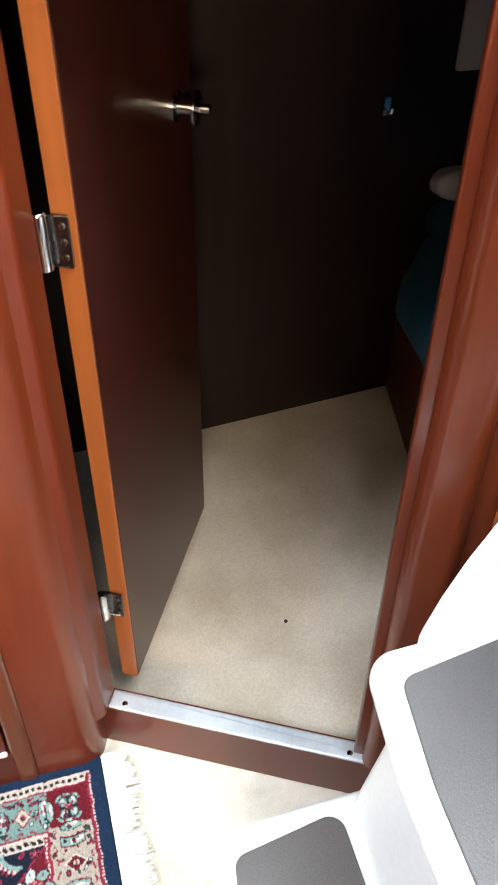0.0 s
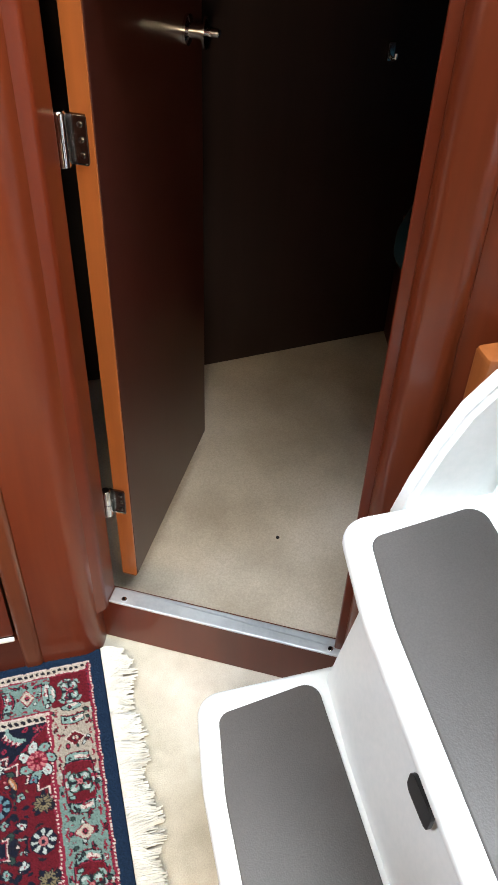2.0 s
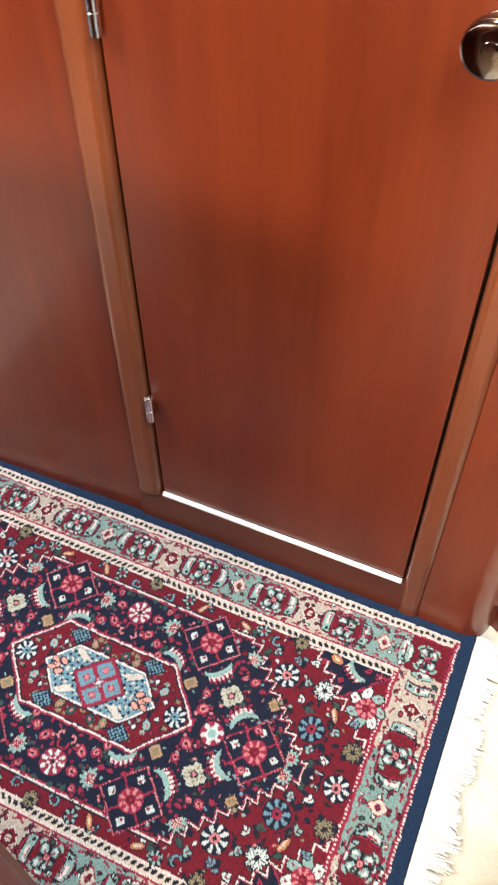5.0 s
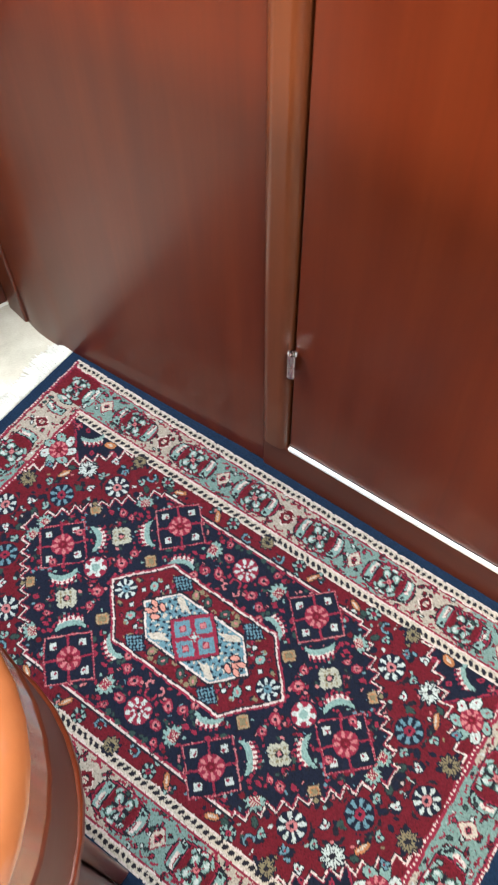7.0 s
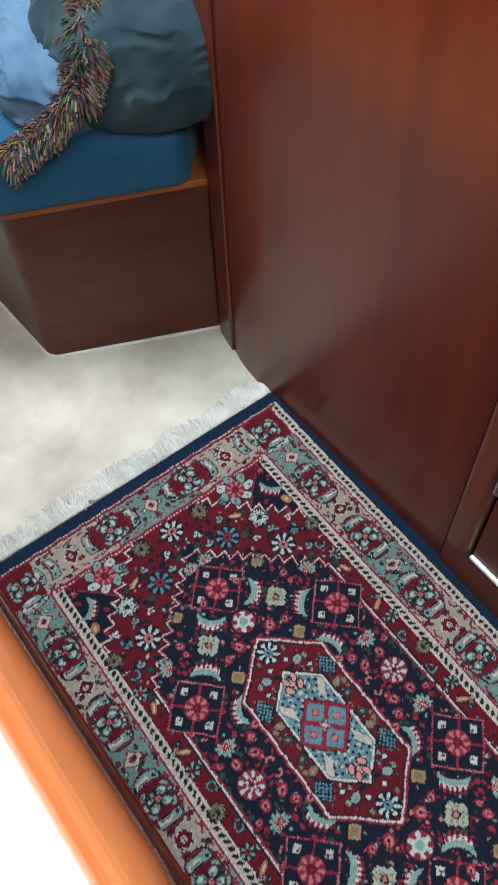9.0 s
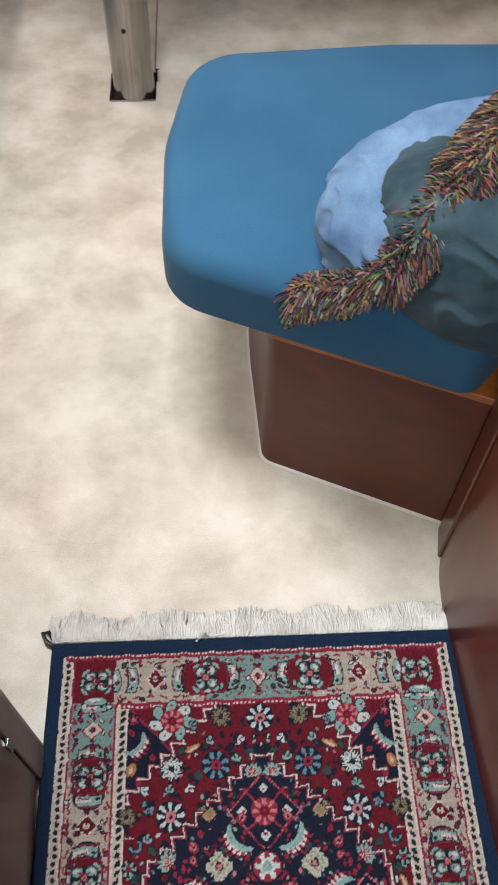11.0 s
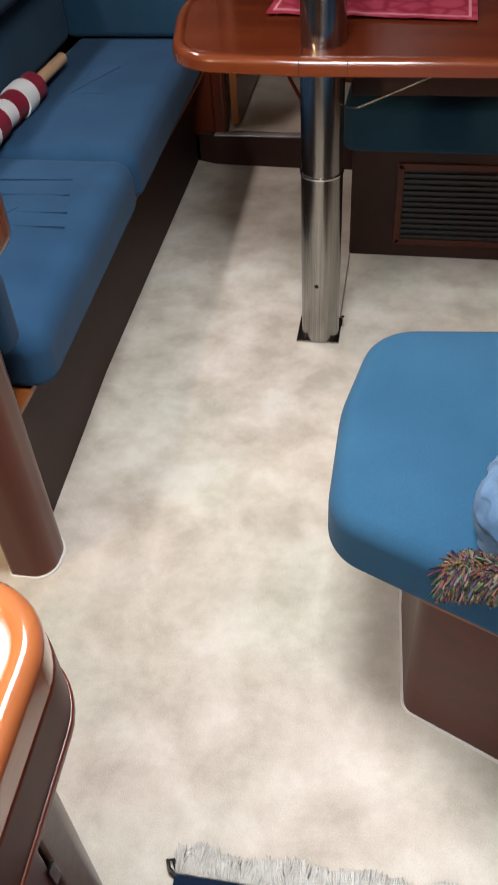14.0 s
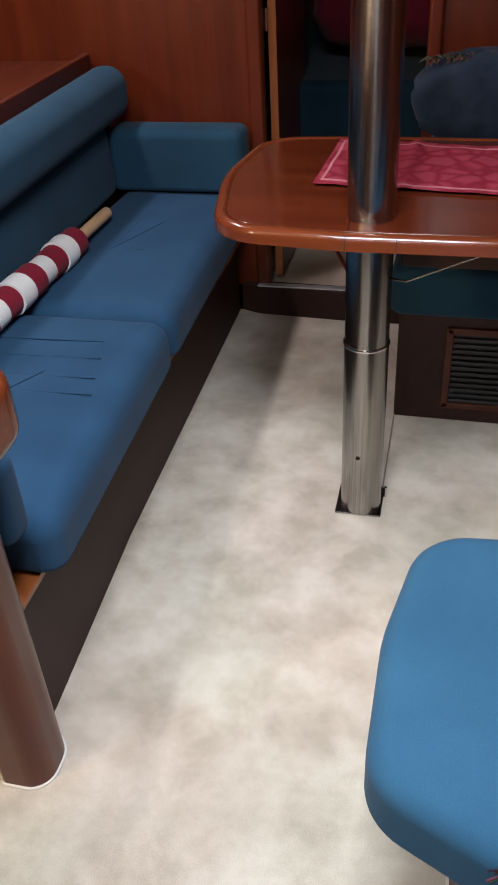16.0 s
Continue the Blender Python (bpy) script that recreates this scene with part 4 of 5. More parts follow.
def rug_design(nq, mq):
    """The rug's knots, drawn motif by motif on one quarter and mirrored twice."""
    a = np.linspace(HW / (2 * nq), HW, nq)[:, None] * np.ones((1, mq))
    b = np.linspace(HL / (2 * mq), HL, mq)[None, :] * np.ones((nq, 1))
    a0, b0 = a, b
    a, b = a + 0.0006 * np.sin(b0 * 160 + a0 * 40), b + 0.0006 * np.sin(a0 * 150 + 1)
    C = np.zeros((nq, mq, 3))
    C[:] = EDGEC

    def paint(mask, col):
        C[mask] = col

    def turned_to(p, q, ang):
        c, s = math.cos(ang), math.sin(ang)
        return (a - p) * c + (b - q) * s, -(a - p) * s + (b - q) * c

    def flower(p, q, r, petal, centre, ring, n=8, ground=None, spin=0.0):
        rr, th = np.hypot(a - p, b - q), np.arctan2(b - q, a - p) + spin
        if ground:
            paint(rr < r * 1.28, ground)
        paint(rr < r * 1.08, ring)
        paint((rr < r * (0.90 + 0.12 * np.cos(n * th))) & (rr > 0.44 * r) & (np.cos(n * th) > 0.05), petal)
        paint(rr < 0.38 * r, centre)
        paint(rr < 0.15 * r, ring)

    def diamond(p, q, r, col, line=None, w=0.003):
        d = np.abs(a - p) + np.abs(b - q)
        if line:
            paint(d < r + w, line)
        paint(d < r, col)

    def blot(p, q, w, h, ang, col, edge=DARK):
        u, v = turned_to(p, q, ang)
        d = (u / w) ** 2 + (v / h) ** 2
        if edge:
            paint((u / (w + 0.0016)) ** 2 + (v / (h + 0.0016)) ** 2 < 1, edge)
        paint(d < 1, col)

    def bracket(p, q, ang, size=0.017, flip=1):
        """A toothed leaf: pale green back, cream teeth with red tips."""
        u, v = turned_to(p, q, ang)
        v = flip * v + 0.3 * u * u / size
        teeth = 0.0026 * np.sign(np.sin(u * 900))
        long = np.abs(u) < size
        paint((np.abs(u) < size * 1.1) & (np.abs(v) < size * 0.52), NAVY)
        paint(long & (v < size * 0.52 + teeth) & (v > 0), ROSE)
        paint(long & (v < size * 0.26 + teeth) & (v > -size * 0.1), LINE)
        paint(long & (v < size * 0.08) & (v > -size * 0.36), TEALC)
        paint((np.abs(np.abs(u) - size) < 0.0028) & (np.abs(v + size * 0.22) < 0.0032), TEALC)

    def bud(p, q, r, ang, col=PINK):
        """A small split bud on a red stem."""
        u, v = turned_to(p, q, ang)
        paint((u / r) ** 2 + (v / (r * 0.8)) ** 2 < 1.25, ROSE)
        paint(((u - r * 0.15) / (r * 0.75)) ** 2 + (v / (r * 0.6)) ** 2 < 1, col)
        paint((np.abs(v) < r * 0.16) & (u > 0) & (u < r), ROSE)
        paint(np.hypot(u, v) < r * 0.28, NAVY)

    def tuft(p, q, r, ang):
        """A chequered red and cream heart in a spiky pale green leaf."""
        u, v = turned_to(p, q, ang)
        th, rr = np.arctan2(v, u), np.hypot(u, v)
        paint((rr < r * (1.0 + 0.16 * np.cos(11 * th))) & (u > -r * 0.55), DARK)
        paint((rr < r * (0.84 + 0.16 * np.cos(11 * th))) & (u > -r * 0.45), TEALC)
        core = (np.abs(u) < r * 0.44) & (np.abs(v) < r * 0.48)
        paint(core, ROSE)
        paint(core & (np.sin(u * 1500) * np.sin(v * 1500) > 0.15), CREAM)

    def star(p, q, r, col):
        rr, th = np.hypot(a - p, b - q), np.arctan2(b - q, a - p)
        paint(rr < r * (0.98 + 0.16 * np.cos(9 * th)), NAVY)
        paint((rr < r * (0.82 + 0.18 * np.cos(9 * th))) & (np.abs(np.sin(4.5 * th)) > 0.25), col)
        paint(rr < r * 0.25, DARK)

    def scroll(p, q, r, ang, col):
        u, v = turned_to(p, q, ang)
        rr = np.hypot(u, v)
        paint((np.abs(rr - r) < 0.0028) & (u > -r * 0.4), DARK)
        paint((np.abs(rr - r) < 0.0015) & (u > -r * 0.4), col)

    def scatter(mask, count, cols, size, seed):
        g = np.random.RandomState(seed)
        idx = np.argwhere(mask)
        for k in range(count):
            i, j = idx[g.randint(len(idx))]
            w = size * (0.6 + 0.7 * g.rand())
            blot(a[i, j], b[i, j], w, w * (0.4 + 0.5 * g.rand()), g.rand() * 3, cols[g.randint(len(cols))], DARK if g.rand() < 0.5 else None)

    # outer guards: a dotted cream cord along the sides, a thin flecked line at the ends
    body = (a < 0.2855) & (b < 0.4790)
    paint(body, LINE)
    paint(body & (a < 0.2830), CREAM)
    paint(body & (np.hypot(np.mod(b, 0.0094) - 0.0047, (a - 0.2775) * 1.1) < 0.0033), DARK)
    paint(body & (a < 0.2725), LINE)
    paint(body & (a < 0.2702), ROSE)
    ends = body & (b > 0.4700) & (b - 0.479 > a - 0.2855)
    paint(ends, ROSE)
    paint(ends & (b > 0.4762) & (np.mod(a, 0.0052) < 0.0030), LINE)
    paint(ends & (b < 0.4735) & (np.mod(a, 0.0068) < 0.0022), NAVY)
    band = (a < 0.2675) & (b < 0.4715)
    paint(band, RED)
    sideband = band & (a > 0.2075) & (b < 0.4100)
    endband = band & (b > 0.4075) & (a < 0.2085)
    cornerband = band & (a > 0.2050) & (b > 0.4075)

    def along(end):
        return (a, b - 0.4405) if end else (b, a - 0.2370)

    def spread(where, end, p, ground, k=1.0):
        """The pale ground round a patch, scalloped by red hooks."""
        s, v = along(end)
        near = where & (np.abs(s - p) < 0.0625 * k)
        paint(near, tuple(0.78 * c for c in ground))
        paint(near & (np.abs(np.abs(v) - 0.0255 - 0.0015 * np.cos(s * 420)) < 0.0016) & (np.sin(s * 330) > -0.2), ROSE)

    def barrel(where, end, p, k=1.0):
        """The red cartouche between two patches."""
        s, v = along(end)
        d = (np.abs(s - p) / (0.0430 * k)) ** 2.6 + (np.abs(v) / 0.0245) ** 2.6
        paint(where & (d < 1.0), DARK)
        paint(where & (d < 0.86), ROSE)
        paint(where & (d < 0.74), RED)

    def patch(where, end, p, heart, core, k=1.0):
        s, v = along(end)
        s = np.abs(s - p) / k
        d = (s / 0.0120) + (np.abs(v) / 0.0150)
        paint(where & (d < 1.12), LINE if heart == RED else ROSE)
        paint(where & (d < 0.95), heart)
        paint(where & (d < 0.50), DARK if heart == RED else PINK)
        paint(where & (np.hypot(s, v) < 0.0042), core)
        paint(where & (np.hypot(s - 0.0016, v) < 0.0016), ROSE)
        # hooked commas that close the cartouche on either side
        u = s - 0.0310 - 0.0035 * (v / 0.02) ** 2
        body_ = where & (np.abs(v) < 0.0190)
        paint(body_ & (np.abs(u) < 0.0082), ROSE)
        paint(body_ & (np.abs(u) < 0.0070), DARK)
        paint(where & (np.abs(v) < 0.0172) & (np.abs(u + 0.0006) < 0.0056), TEALC)
        paint(where & (v > -0.004) & (v < 0.0165) & (np.abs(u - 0.0004) < 0.0027), LINE)
        paint(where & (v > -0.002) & (v < 0.013) & (np.abs(u - 0.0026) < 0.0008), ROSE)
        paint(where & (np.hypot(u - 0.001, v + 0.0120) < 0.0028), DARK)

    def block(where, end, p, k=1.0, q=None):
        s, v = along(end)
        if q is not None:
            v = a - q
        u, v = (s - p) / k / 1.12, v / 1.12
        ring = (u / 0.0160) ** 4 + (v / 0.0185) ** 4
        hooks = where & (ring < 1.25) & (np.abs(v) > 0.0110)
        paint(hooks & (ring > 0.42), DARK)
        paint(hooks & (ring > 0.58), TEALC)
        paint(hooks & (ring > 0.58) & (np.abs(np.abs(u) - 0.006) < 0.0020), ROSE)
        paint(hooks & (ring > 0.80) & (np.abs(u) < 0.003), WHITEC)
        for e in (-1, 1):
            for f in (-1, 1):
                uu, vv = u - e * 0.0066, v - f * 0.0078
                paint(where & ((uu / 0.0062) ** 2 + (vv / 0.0074) ** 2 < 1), DARKGREEN)
                paint(where & ((uu / 0.0047) ** 2 + (vv / 0.0058) ** 2 < 1), TEALC)
                paint(where & (((uu - e * 0.001) / 0.0028) ** 2 + ((vv - f * 0.0014) / 0.0036) ** 2 < 1), WHITEC)
        paint(where & (np.abs(v) < 0.0020) & (np.abs(u) < 0.0125), DARK)
        paint(where & (np.abs(u) < 0.0020) & (np.abs(v) < 0.0150), DARK)
        paint(where & (np.abs(np.abs(u) - np.abs(v)) < 0.0016) & (np.abs(u) < 0.0070), ROSE)
        paint(where & (np.hypot(u, v) < 0.0034), PINK)
        paint(where & (np.hypot(u, v) < 0.0014), ROSE)
    sides = ((0.371, TEALC, CREAM, DARK), (0.2465, CREAM, RED, CREAM), (0.1230, TEALC, CREAM, DARK), (0.0, CREAM, RED, CREAM))
    for q, g, h, c in sides:
        spread(sideband, False, q, g)
    spread(endband, True, 0.1500, CREAM, 1.22)
    spread(endband, True, 0.0, TEALC, 1.22)
    for q in (0.3085, 0.1845, 0.0600):
        barrel(sideband, False, q)
    barrel(endband, True, 0.0760, 1.18)
    for q, g, h, c in sides:
        patch(sideband, False, q, h, c)
    patch(endband, True, 0.0, CREAM, DARK, 1.15)
    patch(endband, True, 0.1500, RED, CREAM, 1.05)
    for q in (0.3085, 0.1845, 0.0600):
        block(sideband, False, q)
    block(endband, True, 0.0760, 1.1)
    block(cornerband, False, 0.4405, 1.0, 0.2355)
    for s, v in ((0.2355, 0.4115), (0.2060, 0.4405)):
        blot(s, v, 0.016 if s > 0.22 else 0.0055, 0.0055 if s > 0.22 else 0.016, 0, TEALC, DARK)
        blot(s + 0.002, v + 0.002, 0.010 if s > 0.22 else 0.0022, 0.0022 if s > 0.22 else 0.010, 0, LINE, None)
    plain = band & (np.abs(C - np.array(RED)).sum(-1) < 1e-6)
    ground = band & (C.sum(-1) > 0.42)
    scatter(ground, 190, (ROSE, RED, ROSE, WHITEC, DARKGREEN, RED), 0.0027, 22)
    scatter(plain, 80, (DARKGREEN, TEALC, TEALC, PINK, CREAM, DARK), 0.0034, 21)
    # inner guards
    paint((a < 0.2075) & (b < 0.4075), ROSE)
    paint((a < 0.2045) & (b < 0.4045), LINE)
    cord = (a < 0.2022) & (b < 0.4020)
    paint(cord, CREAM)
    paint(cord & (np.hypot(np.mod(b + (a - 0.195) * 0.5, 0.0102) - 0.0051, (a - 0.1952) * 0.9) < 0.0035), DARK)
    paint((a < 0.1900) & (b < 0.4045), LINE)
    paint((a < 0.1985) & (b < 0.4045) & (b > 0.3985), ROSE)
    paint((a < 0.1985) & (b < 0.4030) & (b > 0.4003) & (np.mod(a, 0.006) < 0.0032), LINE)
    field = (a < 0.1880) & (b < 0.3985)
    paint(field, RED)
    tri = lambda t, per: 2 * np.abs(np.mod(t / per, 1) - 0.5)
    # corner pieces beyond a stepped line
    corner = (a + b) - 0.4660 + 0.020 * (tri((a - b + 0.3) / 1.414, 0.0215) - 0.5)
    cor = field & (corner > 0.003)
    paint(field & (corner > -0.0062), DARK)
    paint(field & (corner > -0.0032), LINE)
    paint(field & (corner > 0.0022), ROSE)
    paint(field & (corner > 0.0048), NAVY)
    paint(cor & (np.abs(a - b + 0.2140) < 0.0024), ROSE)
    rose_side = cor & (a - b < -0.2175)
    paint(rose_side & (corner > 0.0048), RED)
    for k in range(7):
        th = k * 0.9 - 0.3
        blot(0.125 + 0.0235 * math.cos(th), 0.380 + 0.0200 * math.sin(th), 0.0098, 0.0068, th + 0.5, TEALC if k % 3 else WHITEC, DARK)
        blot(0.125 + 0.0260 * math.cos(th), 0.380 + 0.0220 * math.sin(th), 0.0022, 0.0016, th, ROSE, None)
    flower(0.125, 0.380, 0.0150, PINK, RED, ROSE, 8)
    bracket(0.1690, 0.3440, -0.9, 0.0165, -1)
    blot(0.1810, 0.3150, 0.0100, 0.0062, 1.9, RUST, DARK)
    blot(0.1815, 0.3150, 0.0050, 0.0022, 1.9, CREAM, None)
    flower(0.1790, 0.3840, 0.0075, ROSE, PINK, DARK, 5)
    for p, q in ((0.152, 0.330), (0.182, 0.365), (0.170, 0.298)):
        bud(p, q, 0.0042, 0.8, ROSE)
    # red ground between the stepped lines
    red = field & (corner < -0.008)
    scatter(red, 210, (NAVY, DARK, DARKGREEN, NAVY), 0.0054, 14)
    scatter(red, 110, (TEALC, SKY, OLIVE, PINK, WHITEC), 0.0032, 4)
    for p, q, ang, col in ((0.156, 0.226, 0.4, TEALC), (0.163, 0.287, 1.1, WHITEC), (0.128, 0.288, 0.2, TEALC), (0.101, 0.288, 2.4, WHITEC), (0.073, 0.350, 0.6, TEALC), (0.030, 0.350, 1.9, WHITEC), (0.155, 0.262, 2.7, SKY), (0.035, 0.325, 0.2, TEALC), (0.096, 0.372, 1.0, SKY)):
        blot(p, q, 0.0068, 0.0036, ang, col, NAVY)
        blot(p + 0.004 * math.cos(ang + 1.3), q + 0.004 * math.sin(ang + 1.3), 0.0036, 0.0022, ang + 1.3, col, NAVY)
        blot(p, q, 0.0016, 0.0016, 0, ROSE, None)
    flower(0.1265, 0.2540, 0.0185, WHITEC, PINK, NAVY, 8, RED)
    flower(0.0, 0.3800, 0.0180, WHITEC, PINK, NAVY, 8, RED)
    flower(0.0640, 0.3170, 0.0185, SKY, ROSE, NAVY, 8, RED, 0.4)
    star(0.1245, 0.3150, 0.0165, WHITEC)
    star(0.0560, 0.3830, 0.0150, OLIVE)
    blot(0.0970, 0.3410, 0.0115, 0.0040, -0.5, RUST, NAVY)
    blot(0.0970, 0.3400, 0.0080, 0.0016, -0.5, CREAM, None)
    for q, ang in ((0.0895, 0.5), (0.1640, 2.0)):
        blot(0.1765, q, 0.0098, 0.0040, ang, RUST, DARK)
        blot(0.1765, q, 0.0060, 0.0014, ang, CREAM, None)
    for q in (0.0, 0.2550):
        star(0.1840, q, 0.0125, OLIVE)
    for q in (0.0620, 0.1930):
        flower(0.1800, q, 0.0098, TEALC, ROSE, DARK, 6)
    for q in (0.0300, 0.1270, 0.2200):
        scroll(0.1715, q, 0.0070, 2.2 + q * 9, SKY)
    # navy hexagon: straight sides, stepped ends
    zig = 0.0135 * (tri((a - b) / 1.414, 0.0212) - 0.5)
    hexn = np.maximum(a - 0.1595, (a * 0.92 + b - 0.3330) / 1.345 + zig)
    paint(field & (hexn < 0.0060), DARK)
    paint(field & (hexn < 0.0030), LINE)
    paint(field & (hexn < 0.0002), ROSE)
    navy = field & (hexn < -0.0030)
    paint(navy, NAVY)
    scatter(navy, 210, (ROSE, RED, ROSE, DARKGREEN, ROSE), 0.0040, 18)
    scatter(navy, 110, (PINK, TEALC, ROSE, SKY), 0.0026, 8)
    # lattice diamonds with a rose in each
    for p, q in ((0.0, 0.2560), (0.1285, 0.1270)):
        d = np.abs(a - p) + np.abs(b - q)
        paint(d < 0.0505, ROSE)
        paint(d < 0.0470, NAVY)
        paint((d < 0.0505) & (d > 0.0470) & (np.mod((a - b) * 1.0, 0.006) < 0.002), PINK)
        paint((d < 0.047) & ((np.abs(a - p - b + q) < 0.0022) | (np.abs(a - p + b - q) < 0.0022)), ROSE)
        flower(p, q, 0.0165, PINK, RED, ROSE, 8)
        for u, v in ((0, 0.0300), (0, -0.0300), (0.0300, 0), (-0.0300, 0)):
            diamond(p + u, q + v, 0.0070, WHITEC, DARK, 0.0022)
            blot(p + u * 0.92, q + v * 0.92, 0.0026, 0.0020, 0.4, ROSE, None)
    # square olive flowers between paired toothed leaves
    u, v = turned_to(0.0630, 0.1905, math.pi / 4)
    square = np.maximum(np.abs(u), np.abs(v))
    paint(square < 0.0165, NAVY)
    paint(square < 0.0140 + 0.0012 * np.cos(np.arctan2(v, u) * 12), (0.27, 0.27, 0.22))
    paint((square < 0.0105) & (np.mod(u, 0.007) < 0.0028) & (np.mod(v, 0.007) < 0.0045), OLIVE)
    paint(np.hypot(u, v) < 0.0058, DARK)
    paint(np.hypot(u, v) < 0.0032, PINK)
    bracket(0.0425, 0.2160, math.pi / 4, 0.0190, -1)
    bracket(0.0855, 0.1630, math.pi / 4, 0.0190, 1)
    flower(0.0, 0.1895, 0.0165, WHITEC, TEALC, ROSE, 6, NAVY)
    paint(np.hypot(a, b - 0.1895) < 0.0095, WHITEC)
    paint(np.hypot(a, b - 0.1895) < 0.0060, TEALC)
    for p, q, r in ((0.0560, 0.1265, 0.0120), (0.0740, 0.2540, 0.0100)):
        diamond(p, q, r, (0.22, 0.165, 0.10), DARK, 0.003)
        diamond(p, q, r * 0.55, OLIVE, RUST, 0.0016)
    tuft(0.1265, 0.0610, 0.0155, -1.4)
    tuft(0.1290, 0.1985, 0.0140, 0.7)
    tuft(0.0130, 0.3060, 0.0130, 1.4)
    bracket(0.0850, 0.0890, -1.1, 0.0170, 1)
    flower(0.1275, 0.0, 0.0180, WHITEC, TEALC, ROSE, 8, NAVY)
    flower(0.1275, 0.0, 0.0085, WHITEC, DARK, ROSE, 6)
    for p, q, r, ang in ((0.0990, 0.0300, 0.0072, 0.6), (0.1285, 0.0325, 0.0068, 1.6), (0.0910, 0.0500, 0.0062, 2.5), (0.0280, 0.1600, 0.0078, 0.9), (0.0520, 0.1555, 0.0056, 2.0), (0.0750, 0.0600, 0.0060, 0.2), (0.0960, 0.2150, 0.0062, 0.7), (0.0310, 0.2480, 0.0058, 2.2), (0.0960, 0.1990, 0.0045, 1.2), (0.1480, 0.0430, 0.0048, 0.2)):
        bud(p, q, r * 1.15, ang)
    scroll(0.0990, 0.0, 0.0075, 0.0, ROSE)
    scroll(0.0890, 0.0100, 0.0048, 1.9, PINK)

    # central hexagons
    def hexa(w, h, cut):
        return np.maximum(a - w, (a * (h - cut) / w + b - h) / 1.35)
    h1 = hexa(0.0695, 0.1545, 0.0930)
    paint(h1 < 0.0045, ROSE)
    paint(h1 < 0.0015, LINE)
    paint(h1 < -0.0012, DARK)
    paint(h1 < -0.0035, RED)
    scatter(h1 < -0.006, 60, (NAVY, DARKGREEN, ROSE, TEALC, OLIVE), 0.0034, 11)
    flower(0.0, 0.1290, 0.0160, WHITEC, SKY, NAVY, 8)
    paint((np.abs(a - 0.0560) + np.abs(b - 0.0640) * 0.8 < 0.0165) & (h1 < -0.0035), NAVY)
    paint((np.abs(a - 0.0560) + np.abs(b - 0.0640) * 0.8 < 0.0145) & (h1 < -0.0035) & (np.sin(a * 900) * np.sin(b * 900) > 0.0), SKY)
    for p, q, col in ((0.0275, 0.0960, TEALC), (0.0530, 0.0160, DARKGREEN), (0.0520, 0.0370, OLIVE)):
        blot(p, q, 0.0072, 0.0056, 0.5, col, DARK)
        blot(p, q, 0.0026, 0.0020, 0.5, PINK, None)
    diamond(0.0380, 0.0800, 0.0038, WHITEC, DARK, 0.002)
    diamond(0.0140, 0.1060, 0.0038, WHITEC, DARK, 0.002)
    h2 = hexa(0.0405, 0.0930, 0.0560)
    paint(h2 < 0.0042, DARK)
    paint(h2 < 0.0018, LINE)
    paint(h2 < -0.0014, SKY)
    inn = h2 < -0.0030
    paint(inn & (np.sin(a * 520 + b * 200) * np.sin(b * 430 - a * 150) > 0.45), NAVY)
    paint(inn & (np.sin(a * 410 - b * 230 + 1) * np.sin(b * 370) > 0.62), CREAM)
    paint(inn & (a > 0.0235) & (b > 0.022) & (np.abs(a - b * 0.55 - 0.006) < 0.0055), CREAM)
    for p, q in ((0.0, 0.0730), (0.0085, 0.0660), (0.0070, 0.0795)):
        blot(p, q, 0.0066, 0.0036, 1.1, (0.42, 0.19, 0.15), DARK)
    d = a + b
    paint(d < 0.0470, DARK)
    paint(d < 0.0450, ROSE)
    for p, q in ((0.0215, 0.0), (0.0, 0.0215)):
        diamond(p, q, 0.0165, SKY)
        diamond(p, q, 0.0046, PINK, ROSE, 0.002)
    paint((d < 0.041) & (np.abs(a - b) < 0.0038), ROSE)
    flower(0.0, 0.0, 0.0078, TEALC, WHITEC, ROSE, 8)

    C = np.concatenate([C[::-1], C], 0)
    C = np.concatenate([C[:, ::-1], C], 1)
    x, y = np.concatenate([-a0[::-1], a0], 0), np.concatenate([b0, b0], 0)
    x, y = np.concatenate([x, x], 1), np.concatenate([-y[:, ::-1], y], 1)
    rng = np.random.RandomState(5)
    inside = (np.abs(x) < 0.285) & (np.abs(y) < 0.478)
    # single knots pulled from their neighbours blur the outlines a little
    for axis in (0, 1):
        swap = inside & (rng.rand(*x.shape) < 0.10)
        C[swap] = np.roll(C, 1, axis)[swap]
    speck = rng.rand(*x.shape)
    C[inside & (speck < 0.05)] *= 0.55
    fade = 1 + 0.12 * rng.randn(*x.shape, 1)
    worn = 0.5 + 0.5 * np.sin(x * 9 + 2) * np.sin(y * 6 + 1)
    C = C * np.clip(fade, 0.6, 1.5) * (0.85 + 0.15 * worn[..., None]) + 0.003
    return np.clip(C, 0, 1), x, y


def colour_mesh(me, cols):
    at = me.color_attributes.new("knots", "FLOAT_COLOR", "POINT")
    rgba = np.ones((len(cols), 4), dtype=np.float32)
    rgba[:, :3] = cols
    at.data.foreach_set("color", rgba.ravel())


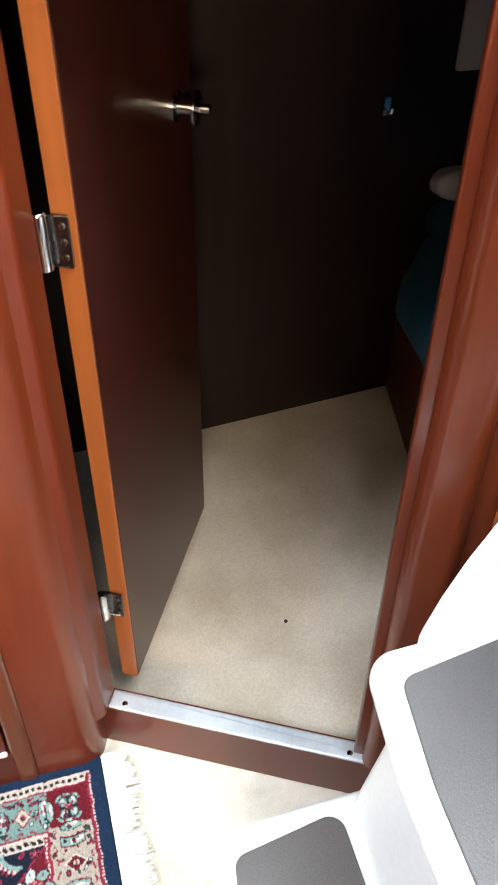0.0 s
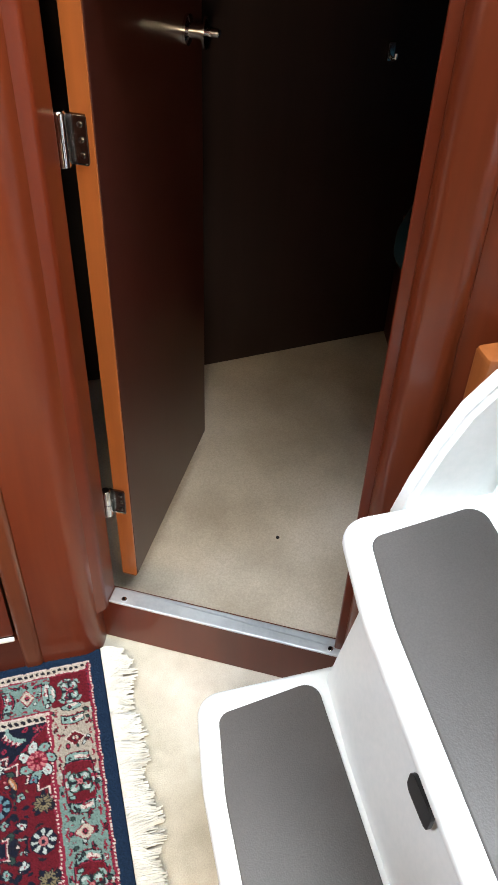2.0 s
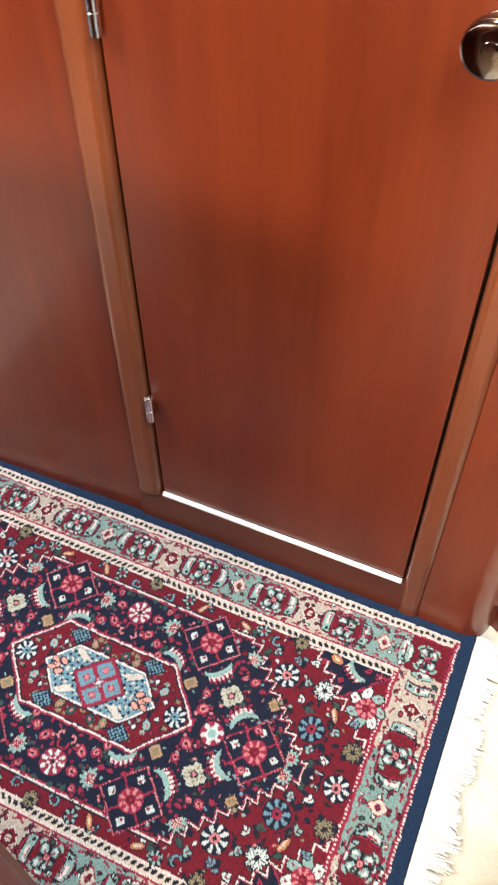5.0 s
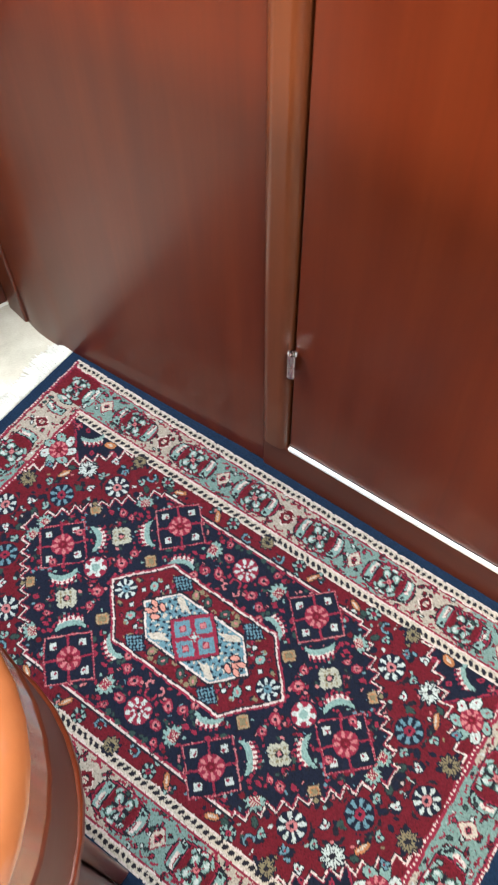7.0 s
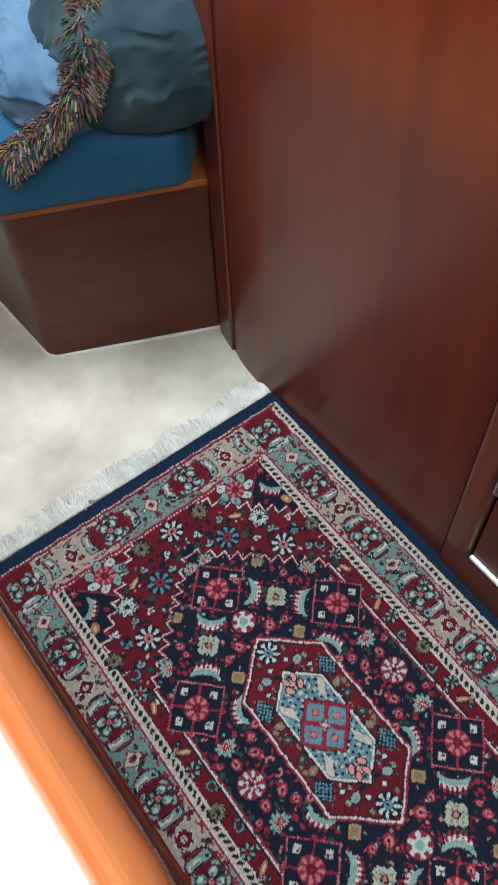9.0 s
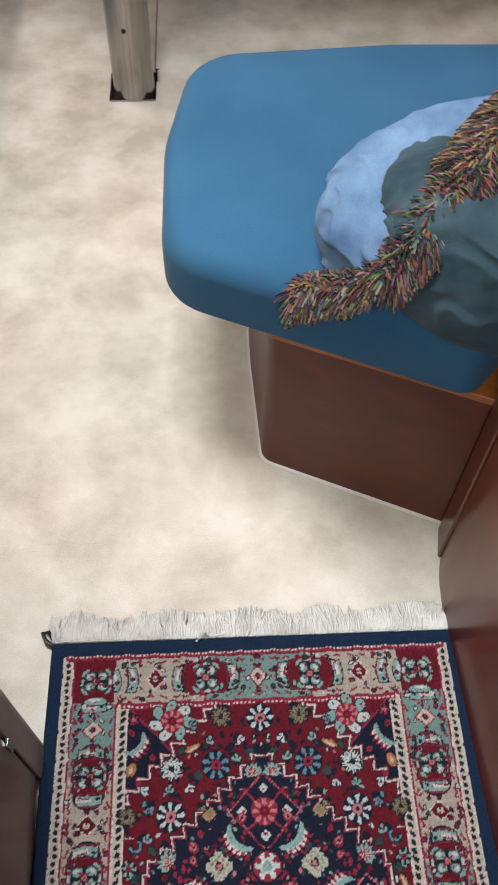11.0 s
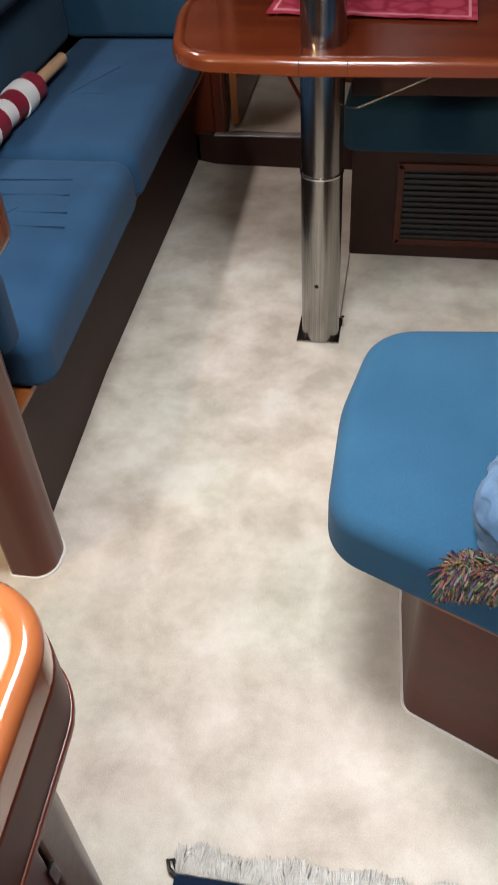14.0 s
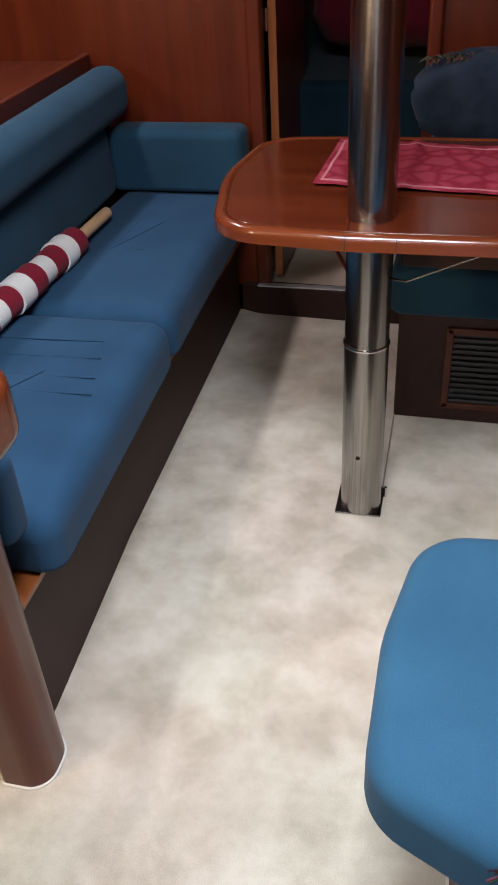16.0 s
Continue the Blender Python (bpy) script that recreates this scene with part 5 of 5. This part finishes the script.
def rug_mesh():
    C, x, y = rug_design(204, 334)
    nx, ny = x.shape
    z = 0.0105 + 0.0006 * np.random.RandomState(2).randn(nx, ny)
    z += 0.0012 * np.sin(y * 13 + x * 5)
    X, Y = x + CX, y + CY
    edge = np.zeros((nx, ny), bool)
    edge[0], edge[-1], edge[:, 0], edge[:, -1] = True, True, True, True
    z[edge] = 0.0005
    co = np.stack([X, Y, z], -1).reshape(-1, 3)
    i = np.arange(nx * ny).reshape(nx, ny)
    faces = np.stack([i[:-1, :-1], i[1:, :-1], i[1:, 1:], i[:-1, 1:]], -1).reshape(-1, 4)
    me = bpy.data.meshes.new("field")
    me.vertices.add(len(co))
    me.vertices.foreach_set("co", co.ravel())
    me.loops.add(faces.size)
    me.loops.foreach_set("vertex_index", faces.ravel())
    me.polygons.add(len(faces))
    me.polygons.foreach_set("loop_start", np.arange(0, faces.size, 4))
    me.update(calc_edges=True)
    colour_mesh(me, C.reshape(-1, 3))
    me.materials.append(PILE)
    me.shade_smooth()
    return me


rug = thing("rug", (CX, CY, 0), "red and navy Persian-patterned rug with cream fringes", "rug")
field_ob = new("field", rug_mesh())
field_ob.parent = rug
field_ob.matrix_parent_inverse = Matrix.Translation(-rug.location)


def fringe(y0, sgn, depth, seed):
    g = random.Random(seed)
    vs, fs = [], []
    for k in range(96):
        x0 = CX - HW + 0.006 + k * (2 * HW - 0.012) / 95
        lean, tuft = 0.006 * math.sin(k * 0.45) + g.uniform(-0.005, 0.005), depth * (1 + 0.12 * math.sin(k * 0.31)) * g.uniform(0.85, 1.08)
        for s in range(18):
            xs, ln = x0 + g.uniform(-0.0045, 0.0045), tuft * g.uniform(0.6, 1.1)
            dx, w = lean + (x0 - xs) * 0.3 + g.uniform(-0.003, 0.003), g.uniform(0.0010, 0.0018)
            curl = g.uniform(-0.005, 0.005)
            base = len(vs)
            for j in range(5):
                f = j / 4
                cx, cy = xs + dx * f + curl * math.sin(f * 5), y0 + sgn * ln * f
                cz = 0.003 + 0.005 * math.sin(f * 2.6 + g.uniform(0, 0.5)) * (1 - 0.5 * f) + 0.0004 * s
                vs += [(cx - w, cy, cz), (cx + w, cy, cz), (cx, cy, cz + 1.6 * w)]
            for j in range(4):
                o = base + j * 3
                for q in range(3):
                    r = (q + 1) % 3
                    fs.append((o + q, o + r, o + 3 + r, o + 3 + q))
    me = bpy.data.meshes.new("fringe")
    me.from_pydata(vs, [], fs)
    me.materials.append(FRINGE)
    ob = new("fringe", me)
    ob.parent = rug
    ob.matrix_parent_inverse = Matrix.Translation(-rug.location)
    tagged(ob, "uneven cream cotton fringe", kind="stuff")


YF, YA = CY + HL, CY - HL
fringe(YF, 1, 0.040, 1)
fringe(YA, -1, 0.044, 2)
part("woven_end", box(CX - HW + 0.004, YF - 0.002, 0.001, CX + HW - 0.004, YF + 0.010, 0.005, 0.001), FRINGE, rug)
part("woven_end", box(CX - HW + 0.004, YA - 0.014, 0.001, CX + HW - 0.004, YA + 0.002, 0.005, 0.001), FRINGE, rug)
part("corner_loop", tube([(-0.572, 0.022, 0.006), (-0.584, 0.030, 0.012), (-0.590, 0.042, 0.010), (-0.582, 0.046, 0.006), (-0.572, 0.030, 0.006)], 0.0035, 6), BLACK, rug)
part("loose_thread", tube([(-0.36, 0.02, 0.014), (-0.345, 0.03, 0.018), (-0.335, 0.028, 0.013), (-0.315, 0.032, 0.013)], 0.0018, 6), FRINGE, rug)

# ---- throw pillow with many-coloured fringe on the bench ----


def yarn_fringe(path, parent, seed, count=900, length=0.036, spread=0.03):
    g = random.Random(seed)
    pal = [(0.25, 0.175, 0.115), (0.28, 0.20, 0.135), (0.19, 0.13, 0.085), (0.12, 0.022, 0.034), (0.025, 0.058, 0.052), (0.03, 0.032, 0.06), (0.31, 0.24, 0.175), (0.03, 0.021, 0.016), (0.18, 0.078, 0.052), (0.012, 0.018, 0.018), (0.22, 0.15, 0.09)]
    vs, fs, cols = [], [], []
    pts = [Vector(p) for p in path]
    for k in range(count):
        t = k / count * (len(pts) - 1)
        i = min(int(t), len(pts) - 2)
        p = pts[i].lerp(pts[i + 1], t - i)
        tan = (pts[i + 1] - pts[i]).normalized()
        side = tan.cross(Vector((0, 0, 1))).normalized()
        off = g.uniform(-1, 1)
        lock = noise.noise(p * 90) * 0.9
        d = (side * (off * 1.3 + 0.5 * lock + g.uniform(-0.35, 0.35)) + Vector((0, 0, 1)) * g.uniform(0.0, 0.7) + tan * (lock + g.uniform(-0.5, 0.5))).normalized()
        p = p + side * off * spread * 0.75 + tan * g.uniform(-0.006, 0.006) + Vector((0, 0, 0.35 * spread * (1 - off * off)))
        ln, w = length * g.uniform(0.42, 0.76), g.uniform(0.0007, 0.0012)
        n1 = d.orthogonal().normalized() * w
        n2 = d.cross(n1).normalized() * w
        c = tuple((0.75 * v + 0.25 * 0.1) * (0.3 + 0.6 * g.random()) for v in pal[g.randrange(len(pal))])
        base = len(vs)
        for j in range(4):
            f = j / 3
            q = p + d * ln * f - Vector((0, 0, 1)) * 0.6 * ln * f * f
            for e in (n1, n2 - n1 * 0.5, -n2 - n1 * 0.5):
                vs.append(q + e * (1.0 + 0.5 * f))
                cols.append(c)
        for j in range(3):
            o = base + j * 3
            for q in range(3):
                r = (q + 1) % 3
                fs.append((o + q, o + r, o + 3 + r, o + 3 + q))
        fs.append((base + 9, base + 10, base + 11))
    me = bpy.data.meshes.new("yarn_fringe")
    me.from_pydata(vs, [], fs)
    colour_mesh(me, np.array(cols))
    me.materials.append(YARN)
    ob = new("yarn_fringe", me)
    ob.parent = parent
    ob.matrix_parent_inverse = Matrix.Translation(-parent.location)
    tagged(ob, "thick fringe of tan, red and green yarn", kind="stuff")


tp = thing("throw_pillow", (0.05, 0.55, 0.47), "dusty blue velvet pillow edged with many-coloured yarn fringe", "pillow")
part("front_cover", pad(-0.046, 0.374, 0.530, 0.150, 0.108, 0.080, pose(0, 0, 0, 10, -22, 14), 0.95, 0.060, 60, 240, 120), VELVET, tp)
part("back_cover", pad(0.026, 0.322, 0.532, 0.150, 0.165, 0.100, pose(0, 0, 0, -4, 4, 40), 1.0, 0.030, 80, 260, 130), VELVET_DARK, tp, "darker slate velvet back")
yarn_fringe([(-0.212, 0.306, 0.448), (-0.185, 0.293, 0.468), (-0.150, 0.274, 0.494), (-0.120, 0.258, 0.533), (-0.086, 0.266, 0.587), (-0.042, 0.298, 0.632), (0.01, 0.35, 0.66), (0.07, 0.43, 0.645), (0.11, 0.50, 0.63)], tp, 7, 14000, 0.036, 0.036)
yarn_fringe([(-0.44, 2.235, 0.86), (-0.25, 2.235, 0.875), (-0.08, 2.235, 0.875), (0.18, 2.235, 0.86)], pl, 9, 900, 0.03, 0.02)
